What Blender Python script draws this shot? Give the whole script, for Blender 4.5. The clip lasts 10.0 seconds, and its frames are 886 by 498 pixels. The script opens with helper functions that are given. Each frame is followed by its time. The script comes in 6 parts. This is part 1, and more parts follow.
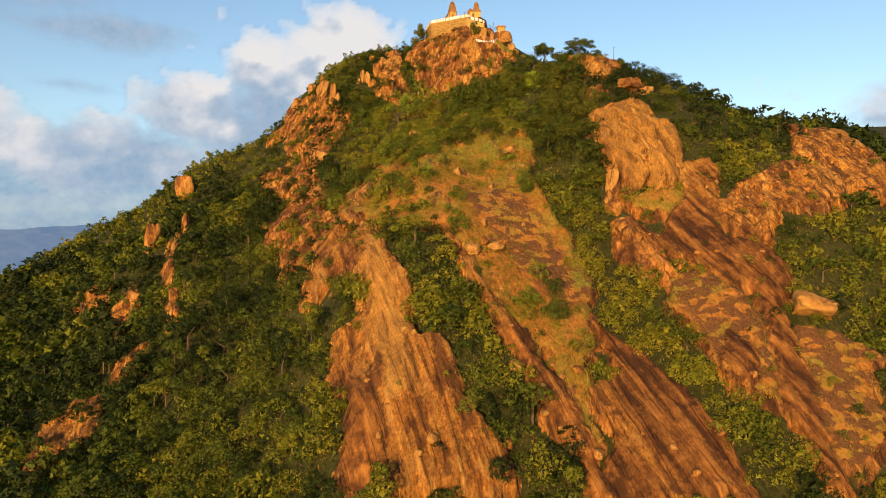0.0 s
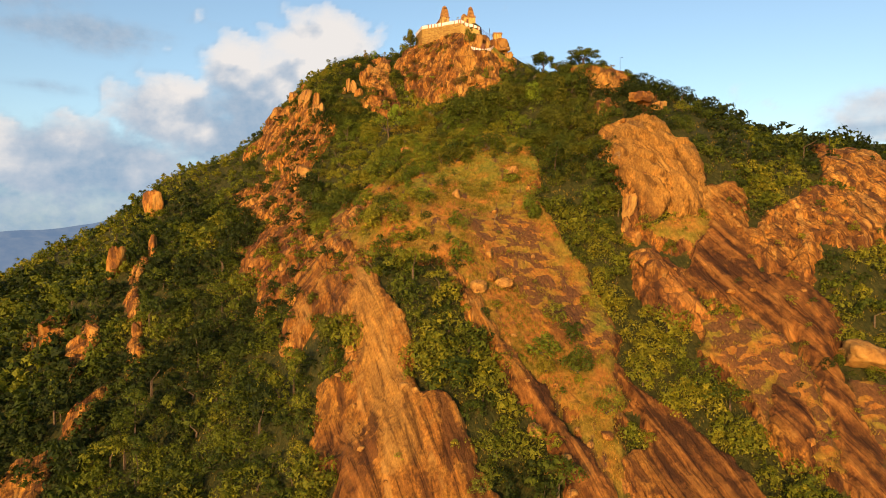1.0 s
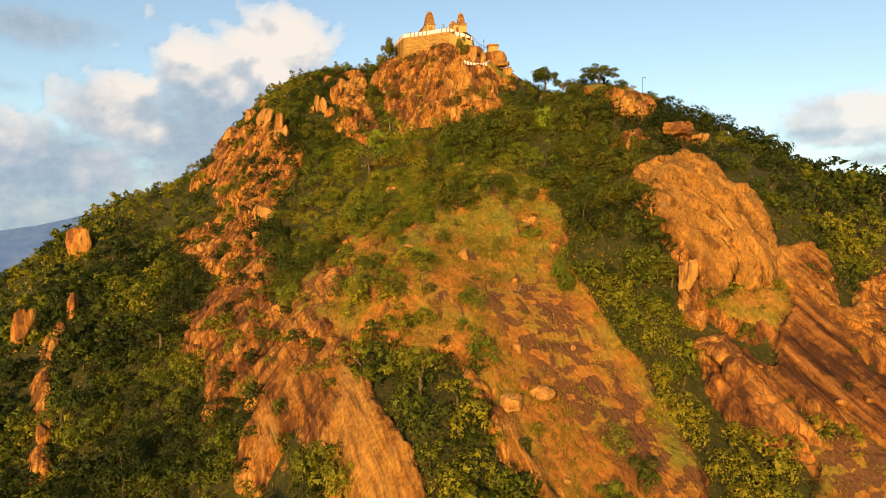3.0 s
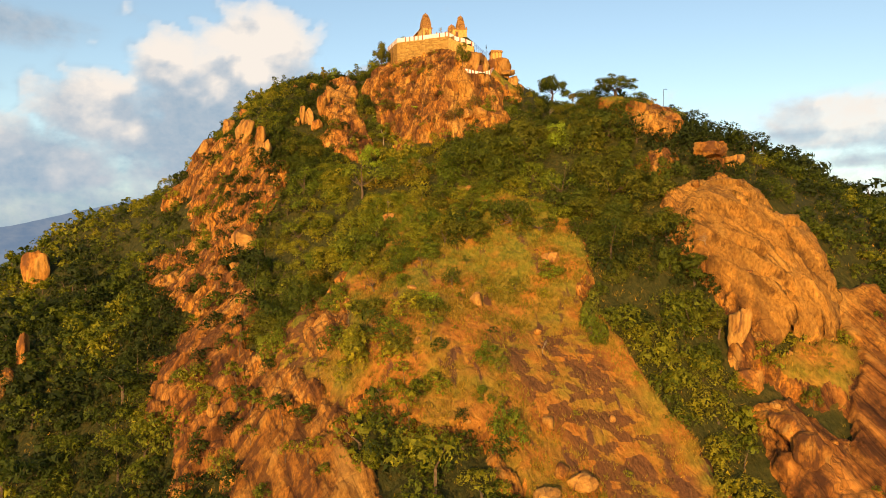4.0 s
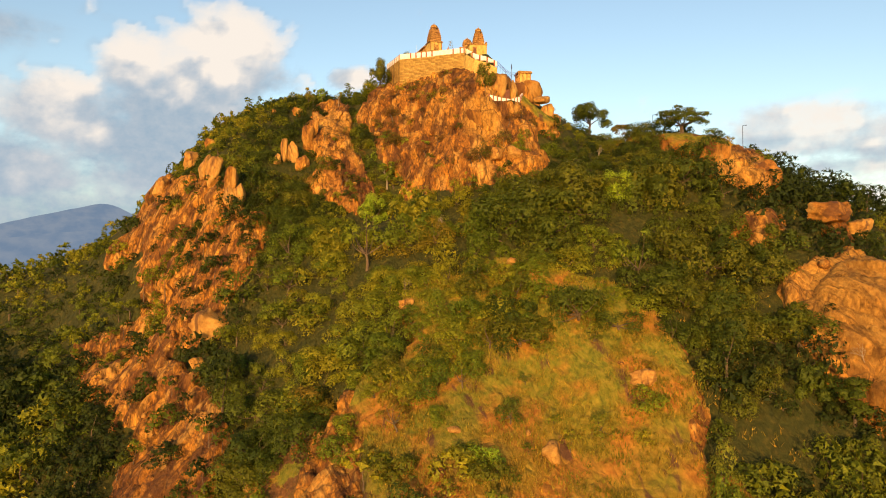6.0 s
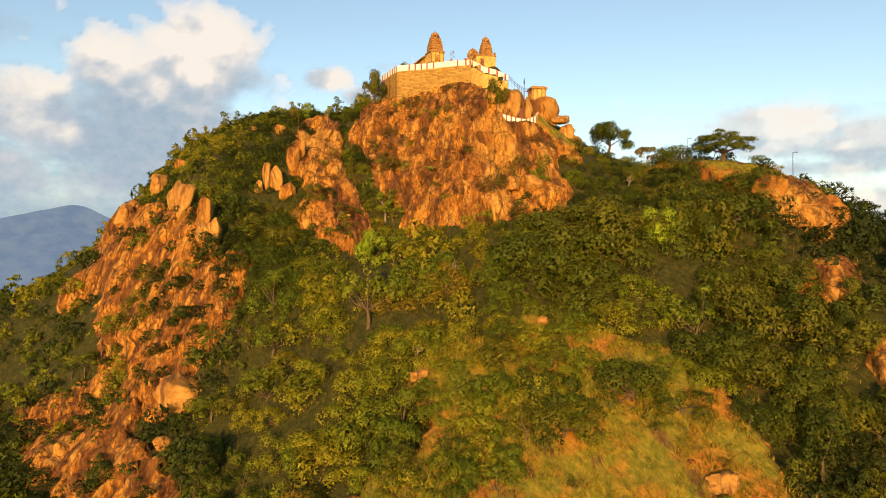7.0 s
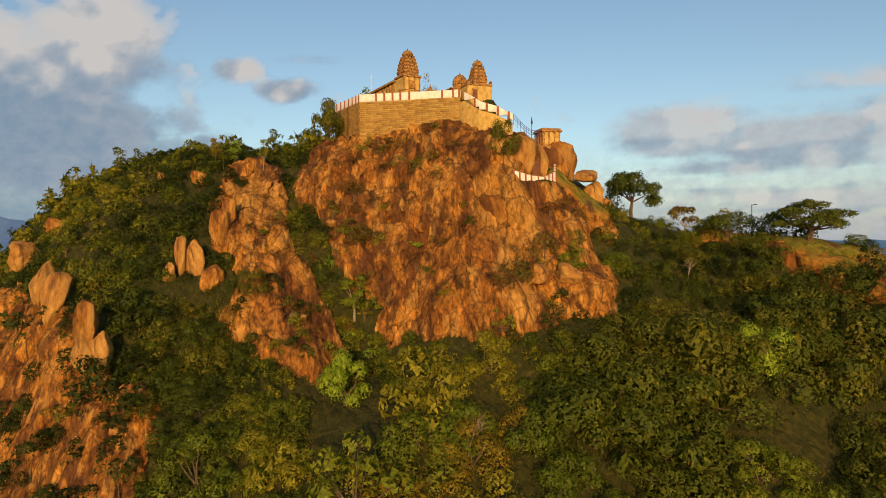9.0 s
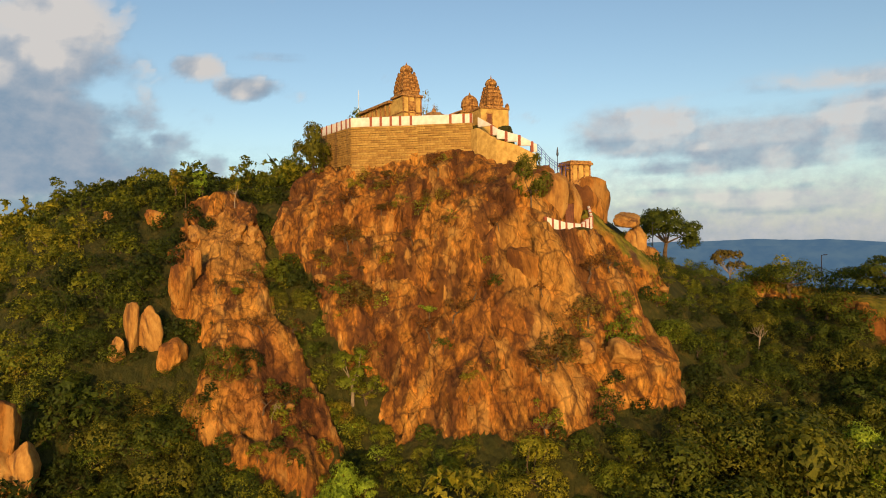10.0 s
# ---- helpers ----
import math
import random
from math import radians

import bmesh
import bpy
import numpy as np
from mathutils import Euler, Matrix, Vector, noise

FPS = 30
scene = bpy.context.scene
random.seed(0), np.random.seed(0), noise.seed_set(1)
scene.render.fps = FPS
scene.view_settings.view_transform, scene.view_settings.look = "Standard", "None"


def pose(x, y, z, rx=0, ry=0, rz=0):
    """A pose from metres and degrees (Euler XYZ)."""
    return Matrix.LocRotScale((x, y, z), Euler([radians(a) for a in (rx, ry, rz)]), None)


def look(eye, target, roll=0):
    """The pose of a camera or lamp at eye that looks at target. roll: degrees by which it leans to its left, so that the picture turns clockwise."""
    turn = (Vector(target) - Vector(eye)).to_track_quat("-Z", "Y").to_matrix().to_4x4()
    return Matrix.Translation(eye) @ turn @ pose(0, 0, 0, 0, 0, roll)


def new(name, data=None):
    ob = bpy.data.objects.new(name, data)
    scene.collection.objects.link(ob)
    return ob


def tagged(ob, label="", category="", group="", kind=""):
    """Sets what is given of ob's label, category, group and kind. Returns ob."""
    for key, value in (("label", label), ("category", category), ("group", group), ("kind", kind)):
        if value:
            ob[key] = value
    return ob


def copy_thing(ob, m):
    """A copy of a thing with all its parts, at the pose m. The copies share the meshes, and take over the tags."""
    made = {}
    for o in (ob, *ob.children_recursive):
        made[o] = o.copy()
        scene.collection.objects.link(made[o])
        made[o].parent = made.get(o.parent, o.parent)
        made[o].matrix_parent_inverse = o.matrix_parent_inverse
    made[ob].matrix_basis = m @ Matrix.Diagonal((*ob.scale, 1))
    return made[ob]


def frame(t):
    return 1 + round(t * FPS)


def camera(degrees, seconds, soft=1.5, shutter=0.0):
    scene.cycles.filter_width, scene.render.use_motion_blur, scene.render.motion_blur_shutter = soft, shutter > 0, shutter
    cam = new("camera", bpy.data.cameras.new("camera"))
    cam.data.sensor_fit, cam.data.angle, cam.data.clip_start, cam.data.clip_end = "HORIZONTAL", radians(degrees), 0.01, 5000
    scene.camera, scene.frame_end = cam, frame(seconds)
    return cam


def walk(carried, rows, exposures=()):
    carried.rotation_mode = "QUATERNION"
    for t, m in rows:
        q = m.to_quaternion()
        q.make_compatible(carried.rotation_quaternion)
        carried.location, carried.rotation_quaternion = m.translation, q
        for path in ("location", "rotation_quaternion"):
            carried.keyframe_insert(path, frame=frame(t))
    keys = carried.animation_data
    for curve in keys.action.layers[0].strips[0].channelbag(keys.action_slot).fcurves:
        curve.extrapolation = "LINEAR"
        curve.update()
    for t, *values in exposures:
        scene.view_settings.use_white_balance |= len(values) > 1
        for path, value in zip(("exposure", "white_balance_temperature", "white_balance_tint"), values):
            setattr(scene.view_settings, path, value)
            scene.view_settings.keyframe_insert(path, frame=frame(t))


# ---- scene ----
cam = camera(65.2, 10.0, 0.95)
PATH = [
    (0, (0.631, 0.0, 110.0), (0.626, 2.0, 110.004), -0.2),
    (0.5, (-1.719, 9.202, 112.951), (-1.709, 11.202, 112.964), -0.1),
    (1, (-3.862, 18.322, 116.35), (-3.805, 20.321, 116.367), -0.0),
    (1.5, (-6.101, 27.304, 119.908), (-5.991, 29.302, 119.926), -0.0),
    (2, (-8.071, 36.449, 123.539), (-7.934, 38.445, 123.557), -0.1),
    (2.5, (-9.894, 45.482, 127.185), (-9.733, 47.475, 127.203), -0.1),
    (2.7, (-10.53, 49.148, 128.667), (-10.363, 51.141, 128.685), -0.1),
    (3.8, (-13.681, 69.429, 136.725), (-13.459, 71.416, 136.741), -0.1),
    (4, (-14.21, 73.129, 138.174), (-13.979, 75.116, 138.19), -0.1),
    (4.5, (-15.687, 82.447, 141.625), (-15.426, 84.43, 141.644), -0.1),
    (5, (-17.118, 91.55, 145.196), (-16.834, 93.53, 145.217), -0.1),
    (5.5, (-18.426, 100.663, 148.816), (-18.122, 102.64, 148.84), -0.1),
    (5.7, (-18.939, 104.362, 150.282), (-18.63, 106.338, 150.306), -0.11),
    (6.8, (-21.631, 124.606, 158.511), (-21.286, 126.576, 158.536), -0.19),
    (7, (-22.08, 128.269, 160.04), (-21.703, 130.233, 160.065), -0.2),
    (7.5, (-23.145, 137.283, 163.778), (-22.685, 139.229, 163.802), -0.3),
    (8, (-24.028, 146.265, 167.638), (-23.527, 148.201, 167.657), -0.4),
    (8.5, (-24.649, 155.239, 171.462), (-24.11, 157.165, 171.478), -0.5),
    (9, (-25.213, 164.322, 175.298), (-24.598, 166.225, 175.305), -0.6),
    (9.5, (-25.435, 173.366, 179.092), (-24.755, 175.246, 179.092), -0.7),
    (10, (-25.425, 182.157, 182.456), (-24.711, 184.025, 182.459), -0.8),
]
EXPOSURES = [(0.0, 0.52, 5920, 10), (2.5, 0.65, 6480, 10), (7.5, 0.66, 6620, 10), (8.0, 0.42, 6450, 10), (8.5, 0.02, 6050, 9), (9.2, 0.0, 6020, 9), (10.0, 0.13, 6050, 9)]
walk(cam, [(t, look(eye, target, roll)) for t, eye, target, roll in PATH], EXPOSURES)

# ---- light ----
SUN_AZ, SUN_EL = 199.0, 10.5  # degrees clockwise from +y, and up
world = bpy.data.worlds.new("sky")
scene.world = world
world.use_nodes = True
wn, wl = world.node_tree.nodes, world.node_tree.links
sky = wn.new("ShaderNodeTexSky")
sky.sky_type, sky.sun_disc = "NISHITA", False
sky.sun_elevation, sky.sun_rotation = radians(SUN_EL), radians(SUN_AZ)
sky.air_density, sky.dust_density, sky.ozone_density = 1.0, 0.7, 0.9
wn["Background"].inputs["Strength"].default_value = 0.138
wl.new(sky.outputs["Color"], wn["Background"].inputs["Color"])
sun = new("sun", bpy.data.lights.new("sun", "SUN"))
sun.data.energy, sun.data.angle, sun.data.color = 3.8, radians(0.5), (1.0, 0.59, 0.22)
_to = (math.sin(radians(SUN_AZ)) * math.cos(radians(SUN_EL)), math.cos(radians(SUN_AZ)) * math.cos(radians(SUN_EL)), math.sin(radians(SUN_EL)))
sun.matrix_world = look((_to[0] * 400, _to[1] * 400 + 200, _to[2] * 400 + 150), (0, 200, 150))


# ---- numeric noise ----
def hashed(ix, iy, iz, seed):
    h = (ix * 374761393 + iy * 668265263 + iz * 2147483647 + seed * 974634777) & 0xFFFFFFFF
    h = ((h ^ (h >> 13)) * 1274126177) & 0xFFFFFFFF
    h = ((h ^ (h >> 16)) * 2246822519) & 0xFFFFFFFF
    return ((h ^ (h >> 15)) & 0xFFFFFF) / 16777216.0


def value_noise(x, y, z, seed=0):
    ix, iy, iz = np.floor(x).astype(np.int64), np.floor(y).astype(np.int64), np.floor(z).astype(np.int64)
    fx, fy, fz = x - ix, y - iy, z - iz
    fx, fy, fz = (f * f * (3 - 2 * f) for f in (fx, fy, fz))
    out = 0.0
    for dx in (0, 1):
        for dy in (0, 1):
            for dz in (0, 1):
                w = (fx if dx else 1 - fx) * (fy if dy else 1 - fy) * (fz if dz else 1 - fz)
                out = out + w * hashed(ix + dx, iy + dy, iz + dz, seed)
    return out


def fbm(x, y, z, octaves=4, seed=0):
    out, amp, total = 0.0, 1.0, 0.0
    for k in range(octaves):
        out, total = out + amp * value_noise(x * 2**k + 7.1 * k, y * 2**k, z * 2**k - 3.3 * k, seed + k), total + amp
        amp *= 0.5
    return out / total


def cells(x, y, z, seed=0):
    """Scattered seeds: nearest and second distance, the nearest one's random number, and a tilted plane through it."""
    ix, iy, iz = np.floor(x).astype(np.int64), np.floor(y).astype(np.int64), np.floor(z).astype(np.int64)
    f1, f2, who, tilt = np.full(x.shape, 9.0), np.full(x.shape, 9.0), np.zeros(x.shape), np.zeros(x.shape)
    for dx in (-1, 0, 1):
        for dy in (-1, 0, 1):
            for dz in (-1, 0, 1):
                a, b, c = ix + dx, iy + dy, iz + dz
                h = [hashed(a, b, c, seed + k) for k in range(6)]
                ox, oy, oz = x - a - h[0], y - b - h[1], z - c - h[2]
                d = np.sqrt(ox * ox + oy * oy + oz * oz)
                near = d < f1
                f2 = np.where(near, f1, np.minimum(f2, d))
                who = np.where(near, h[3], who)
                tilt = np.where(near, ox * (h[3] - 0.5) + oy * (h[4] - 0.5) + oz * (h[5] - 0.5), tilt)
                f1 = np.where(near, d, f1)
    return f1, f2, who, tilt


def smooth(a, b, v):
    t = np.clip((v - a) / (b - a), 0, 1)
    return t * t * (3 - 2 * t)


# ---- the lie of the land: x, y, height of each swell or hollow ----
SHOULDERS = [
    (114, 288, -21.8), (-54, 163, -20.4), (-150, 163, -17.5), (66, 288, -14.9), (-54, 80, -16), (-78, 122, -15.5),
    (42, 80, -14.2), (-102, 163, -14), (-6, 80, -13.4), (42, 163, -11.5), (-78, 205, -12.2), (-126, 205, -12.1),
    (-30, 205, -11.8), (-102, 246, -12.4), (-30, 122, -10.6), (-54, 246, -11), (-54, 329, 9.5), (90, 246, -11.6),
    (-6, 329, -8.4), (42, 329, -8.4), (-30, 288, 9.2), (90, 329, -9.6), (-6, 246, -7.1), (90, 80, -8.6),
    (-126, 122, -7.2), (114, 122, -5), (66, 205, 6.3), (18, 205, -6.4), (66, 122, -4.8), (42, 246, 5.2),
    (114, 205, -2.2), (18, 122, -4.9),
]
SPURS = [
    (-6, 246, -7.4), (6, 267, 6.9), (-42, 267, 6), (-18, 267, -5.9), (-150, 205, -5), (-66, 267, -4.7),
    (-30, 246, 4.2), (-54, 246, -3.1), (90, 205, -3.9), (54, 225, 3.8), (18, 246, 3.5), (-18, 225, 3.4),
    (-102, 288, 3.2), (-90, 225, 3.8), (42, 246, -2.8), (114, 288, -4.2), (-18, 184, 2.3), (-6, 122, 3.3),
    (-42, 142, -2.5), (-42, 184, -2.8), (-6, 163, 2.4), (54, 184, 1.9), (-30, 122, -2.4), (-126, 246, -2.6),
    (-78, 246, -1.8), (30, 142, -1.8), (-102, 329, 2.2), (-42, 225, -3.1), (102, 184, 2.1), (-42, 309, 0.7),
    (54, 309, -2.4), (30, 225, -2.4), (18, 163, -2.2),
]
KNOLLS = [
    (-18, 137, -3.7), (-7, 251, -3.4), (-40, 251, 2.7), (-150, 251, -2.5), (-18, 156, 2.2), (-56, 242, -2.3),
    (4, 251, 1.7), (15, 251, 2.2), (-29, 251, -1.9), (10, 261, 1.7), (-51, 251, -1.9), (-7, 290, -2.2),
    (20, 242, -1.9), (108, 280, -1.7), (-29, 156, -2.4), (-29, 309, -1.4), (37, 213, -1.9), (59, 175, -1.6),
    (-12, 147, 1.7), (-51, 213, -1.7), (32, 242, -1.3), (59, 194, 2.5), (-7, 271, 1.2), (-2, 128, 1.6),
    (-2, 147, 1.7), (81, 156, 1.9), (10, 185, -1.6), (32, 223, 1.5), (-7, 232, 1.8), (-100, 147, -1.8),
    (26, 232, -1.1), (48, 232, 1.4), (76, 185, -1.3),
]
CRAGS = [
    (-36, 257, 2), (36, 257, 1.5), (30, 257, 1.6), (-54, 246, -1.5), (-33, 251, -1.4), (-147, 251, -1.7),
    (39, 262, -1.4), (15, 241, -1.4), (-30, 90, -1.2), (-72, 225, 1.2), (0, 80, -1.1), (9, 251, 1.3),
    (-18, 132, -1.5), (57, 220, -1.4), (-24, 194, 1.2), (-99, 283, 1), (123, 158, -1.4), (39, 210, -1),
    (42, 236, 0.9), (6, 194, -1), (-51, 303, 1.5), (-42, 225, 1), (36, 246, -1.4), (3, 231, -1.1), (-150, 246, -1.5),
    (-66, 194, 1.3), (78, 153, 0.9), (-51, 283, -1.1), (-147, 200, -1.3), (-9, 168, -1.3),
]

# outlines of bare rock and of open grass, in plan
ROCK_FRONT = [
    [(-17.9, 165.4), (-12, 152.2), (-7.8, 142.9), (-3.9, 130.7), (0.9, 125.8), (1.9, 122.9), (4.6, 117.2), (10.9, 112.4), (12.7, 108.1), (12.4, 106.2), (-7, 105.8), (-12.8, 111.3), (-15.5, 110.5), (-17, 114.5), (-17.6, 125.3), (-22.1, 137.2), (-22.1, 144.5), (-16.5, 142.5), (-14.3, 144.2), (-16, 149), (-24.2, 162.3), (-28.8, 158.8), (-31.9, 164.6), (-32.6, 179.2), (-26.2, 175.7)],
    [(1, 159.4), (4.7, 151.4), (9.1, 142.9), (13, 134.7), (18.5, 127.2), (21.3, 119.4), (25.7, 113.1), (25.9, 106.2), (27.9, 104.1), (23.8, 104.7), (19.8, 111.1), (16.9, 116.3), (14.9, 123.4), (11.6, 131.9), (7.7, 139), (4.6, 146.4)],
]
ROCK_EAST = [
    [(28.5, 140.9), (31.7, 135), (35.3, 132.1), (40.3, 124.3), (43.9, 117.5), (46.8, 110.7), (47.1, 103.5), (26.2, 104.2), (24.6, 108.5), (27.6, 113.2), (26.3, 120.4), (31.3, 124.4), (30.2, 133.2)],
    [(51.9, 160.1), (59.2, 162.2), (64.5, 155.8), (70.5, 149.7), (72.6, 144.2), (67.1, 135.5), (65.5, 126), (62.8, 117), (62.1, 109.1), (62.4, 102.4), (58.8, 104.8), (58.8, 109.7), (58.4, 116), (59.5, 124), (62.6, 132.9), (61.9, 141.1), (59.1, 145.7), (54.3, 148.8), (51.3, 154.4)],
    [(54.4, 134), (57.3, 128.3), (55.3, 121.5), (51, 120.7), (50.3, 125.2)],
]
ROCK_EAST_B = [
    [(60.8, 177.1), (68.5, 176.2), (67.1, 166.8), (63.7, 159.8), (65.4, 153.6), (65.7, 145.3), (61.2, 139.4), (57.8, 142.8), (55.5, 147.3), (53.2, 151), (49.3, 152.5), (45, 151.4), (51.6, 160.1), (56.8, 165.9), (58.7, 171.2)],
]
ROCK_DOME = [
    [(58, 166.2), (66.9, 164.9), (76.6, 171.5), (89.7, 172.5), (96.2, 169.2), (94.5, 161.6), (83.2, 155.2), (77.1, 158.2), (70.5, 149.7), (64.5, 155.8), (59.2, 162.2)],
    [(43, 198.3), (56.1, 201.2), (56.1, 193.4), (55, 188.4), (59.6, 186.4), (60.2, 180.3), (61.5, 177.3), (58.3, 172.6), (53.6, 172), (49.8, 173.5), (43.7, 169.6), (40.6, 171.2), (43.3, 176.6), (41.6, 183.9), (41.7, 191)],
    [(40.6, 164.8), (47.3, 163.8), (48.3, 157.7), (46.7, 151.1), (43, 149.3), (40.5, 151.6), (39.1, 156.9)],
    [(99.1, 198.4), (110.7, 197.6), (109.6, 171.2), (101.5, 158.5), (95.5, 163.2), (96.2, 169.2), (88.2, 175.1)],
    [(42.3, 163.4), (48.6, 162.2), (49.5, 152.6), (49.2, 147.9), (43.3, 148.4), (39.7, 153.1)],
]
ROCK_WEST = [
    [(-68.3, 253.2), (-52.3, 232.4), (-40.6, 224.5), (-34, 208), (-34, 199.8), (-27.5, 187.2), (-18.6, 173.2), (-16.2, 166.4), (-22.1, 167.3), (-25.8, 166.1), (-27, 160.9), (-28.2, 157.3), (-32.8, 162.8), (-34.7, 177.6), (-38.8, 182.5), (-39.8, 177.6), (-42.8, 181.3), (-42.7, 190.5), (-51.6, 202.5), (-50.1, 211.6), (-49.8, 221.5), (-62.5, 240.5)],
    [(-54.3, 211.2), (-49.6, 213.2), (-50.2, 222.6), (-45.4, 223.2), (-36.2, 214.9), (-33, 205.5), (-35, 202), (-36.9, 198.5), (-33, 189.4), (-29.6, 181.6), (-50.1, 197.8), (-43.2, 198)],
    [(-24, 203.1), (-20.5, 201.6), (-17.8, 202.6), (-16.2, 193.6), (-17.7, 183), (-20.6, 182.4), (-23.2, 189.9)],
]
ROCK_CLIFF = [
    [(-63.7, 287.1), (-58.6, 283.8), (-50.2, 269.6), (-45.3, 264.8), (-41.6, 253.6), (-37, 246.5), (-35.1, 245.9), (-36.3, 237.2), (-40.2, 233.9), (-41.8, 230.5), (-45.9, 235.3), (-46.3, 227.2), (-52.3, 227.1), (-64.4, 243.3), (-65.9, 250.2), (-57.9, 248.5), (-55.1, 251.1), (-60.2, 267.1)],
    [(-66.1, 288.3), (-44.4, 259.6), (-41.2, 256), (-36.7, 246.9), (-29.3, 246.3), (-30.8, 243.6), (-35, 239.5), (-35.4, 236.5), (-39.3, 238.6), (-41.2, 245.5), (-46.4, 245.3), (-48.4, 238.2), (-47.8, 230.6), (-53, 233.6), (-59.8, 243), (-61.8, 248.9), (-57.9, 249.3), (-55, 249.6), (-59.3, 264.7), (-67, 269.9), (-68.1, 276.2), (-60.7, 272.6)],
]
ROCK_CRAG = [
    [(-26.7, 275.6), (-24.4, 278.7), (-18.3, 278.7), (-16.7, 276.3), (-15.4, 266.8), (-17, 266.7), (-15.2, 260.9), (-12.6, 258), (-9.7, 253.5), (-11, 249.1), (-13.3, 248.7), (-15.1, 244.7), (-20.9, 244.7), (-21.6, 248.6), (-24.1, 252.6), (-22.6, 256.2), (-21.9, 259), (-26.4, 262.9), (-26.4, 267.4)],
    [(-9.5, 276), (-5, 271.5), (3.4, 267.6), (9.6, 264), (14, 258.5), (17, 254), (15, 250), (16.7, 247.8), (20.4, 247.7), (20.8, 244.3), (19.6, 239.2), (18.2, 235.9), (12.8, 237.1), (7.8, 238), (4.7, 240), (1.2, 242.5), (-2.4, 246.7), (-5.8, 247.3), (-5.9, 250.6), (-4.7, 252.4), (-7.5, 256.1), (-10.5, 259.4), (-13, 263.4), (-13.3, 269.8)],
]
ROCK_SHELF = [
    [(47.5, 227.4), (56.8, 226.5), (53.4, 214.9), (49, 215.9), (49, 218.9), (43.9, 221.6)],
    [(55.6, 210.6), (62.1, 211.8), (57.8, 203.8), (53.6, 205.6)],
    [(42.8, 212.1), (50.2, 209.1), (47.1, 206.1), (44.3, 208.3)],
    [(-80.4, 130.9), (-88.8, 150.5), (-85.9, 156.3), (-79.4, 161.2), (-80.2, 171.4), (-74.6, 174.6), (-73.9, 166.7), (-77.3, 162.4), (-74.5, 146.6), (-77.7, 139.4), (-78.9, 130.1)],
    [(-107.6, 201.6), (-110.4, 213.3), (-98.6, 206.9), (-96.4, 198.8)],
    [(-90.8, 190.6), (-91.3, 203.8), (-84.8, 192.9), (-84.9, 182.9)],
    [(-86.5, 219), (-85.2, 221.4), (-69.1, 178.9), (-70.3, 178.3)],
    [(-85, 210), (-79.7, 206.5), (-73, 191.2), (-75.2, 191.1)],
]
OPEN_LOW = [
    [(-26.5, 199.6), (-16.9, 201.2), (-7.2, 206.8), (2.9, 203.2), (10.8, 196.1), (21.6, 192.2), (22, 182.5), (25.2, 174.2), (29, 163.2), (30.5, 151), (30.9, 136.1), (25.6, 116.7), (25.7, 113.1), (21.3, 119.4), (18.5, 127.2), (13, 134.7), (9.1, 142.9), (4.7, 151.4), (1, 160.1), (-5.5, 160), (-14, 167.7), (-19.6, 169), (-26.5, 177.9), (-31.1, 197.4)],
]
OPEN_EAST = [
    [(47.7, 147.1), (57.2, 146.7), (61.9, 141.1), (62.6, 132.9), (60.4, 123.9), (58.4, 116), (53.9, 118.5), (50.5, 124.5), (49.6, 130.1), (46.9, 137.6)],
    [(66.3, 131.7), (73.4, 129.1), (79.1, 123.9), (70.7, 110.7), (62.4, 102.4), (62.1, 109.1), (62.8, 117)],
    [(56.1, 170.4), (64.7, 164.7), (64.2, 160.7), (54.9, 162.5), (46.2, 165.8), (42.7, 169.7)],
]
OPEN_HIGH = [
    [(-9.2, 212), (-1.7, 216.1), (5.7, 216.6), (12.1, 212.7), (18.9, 207.6), (24.3, 200.4), (24.9, 192.4), (20.6, 182.2), (18.9, 176.5), (22.4, 172.6), (24, 167.3), (-6.8, 165.8), (-5.5, 170.3), (-4.4, 182.4), (-0.3, 184.1), (3, 188.5), (-1.2, 193.4), (-5.9, 197), (-9.7, 191.6), (-13.1, 188.6), (-17, 197.1), (-17.8, 202.6), (-13.3, 205.2), (-8.8, 203.3)],
    [(-10.5, 214.6), (-3.5, 216.2), (0.9, 214.7), (-2.8, 211.2), (-3.1, 204.1), (-7.8, 203.9)],
    [(10.5, 209.5), (16.9, 209.5), (15.8, 205.2), (10.3, 201.1), (7, 199.5)],
    [(44.1, 239.6), (44.7, 231.5), (48.3, 227.1), (44.4, 227.1), (42.6, 232.8), (43.6, 243.8)],
    [(5.9, 217), (8.6, 214.6), (7.7, 212.5), (4.5, 215)],
]
STAINED = [
    [(3, 175), (14, 180), (20, 178), (27, 160), (32, 146), (31, 138), (24, 140), (19, 146), (13, 156), (7, 165)],
    [(40, 166), (48, 164), (50, 150), (43, 147), (39, 154)],
    [(46, 148), (63, 148), (64, 132), (60, 114), (49, 124)], [(61, 134), (75, 131), (82, 124), (70, 108), (60, 100)],
    [(-30, 200), (-19, 204), (-16, 186), (-22, 176), (-30, 186)],
]

RIMS = [(-72, 297, -4.5), (-50, 299, 3.6), (-104, 288, 2.6), (-33, 291, 1.8), (152, 242, -15), (82, 218, 2.4), (-84, 300, -1.5), (49, 240, 1.6)]
MEADOW_RIDGE = [(45, 250, 46, 236, 3), (46, 234, 58, 229, 3.5), (-3, 262, -6, 268, 2.5), (20, 251, 24, 247, 2)]


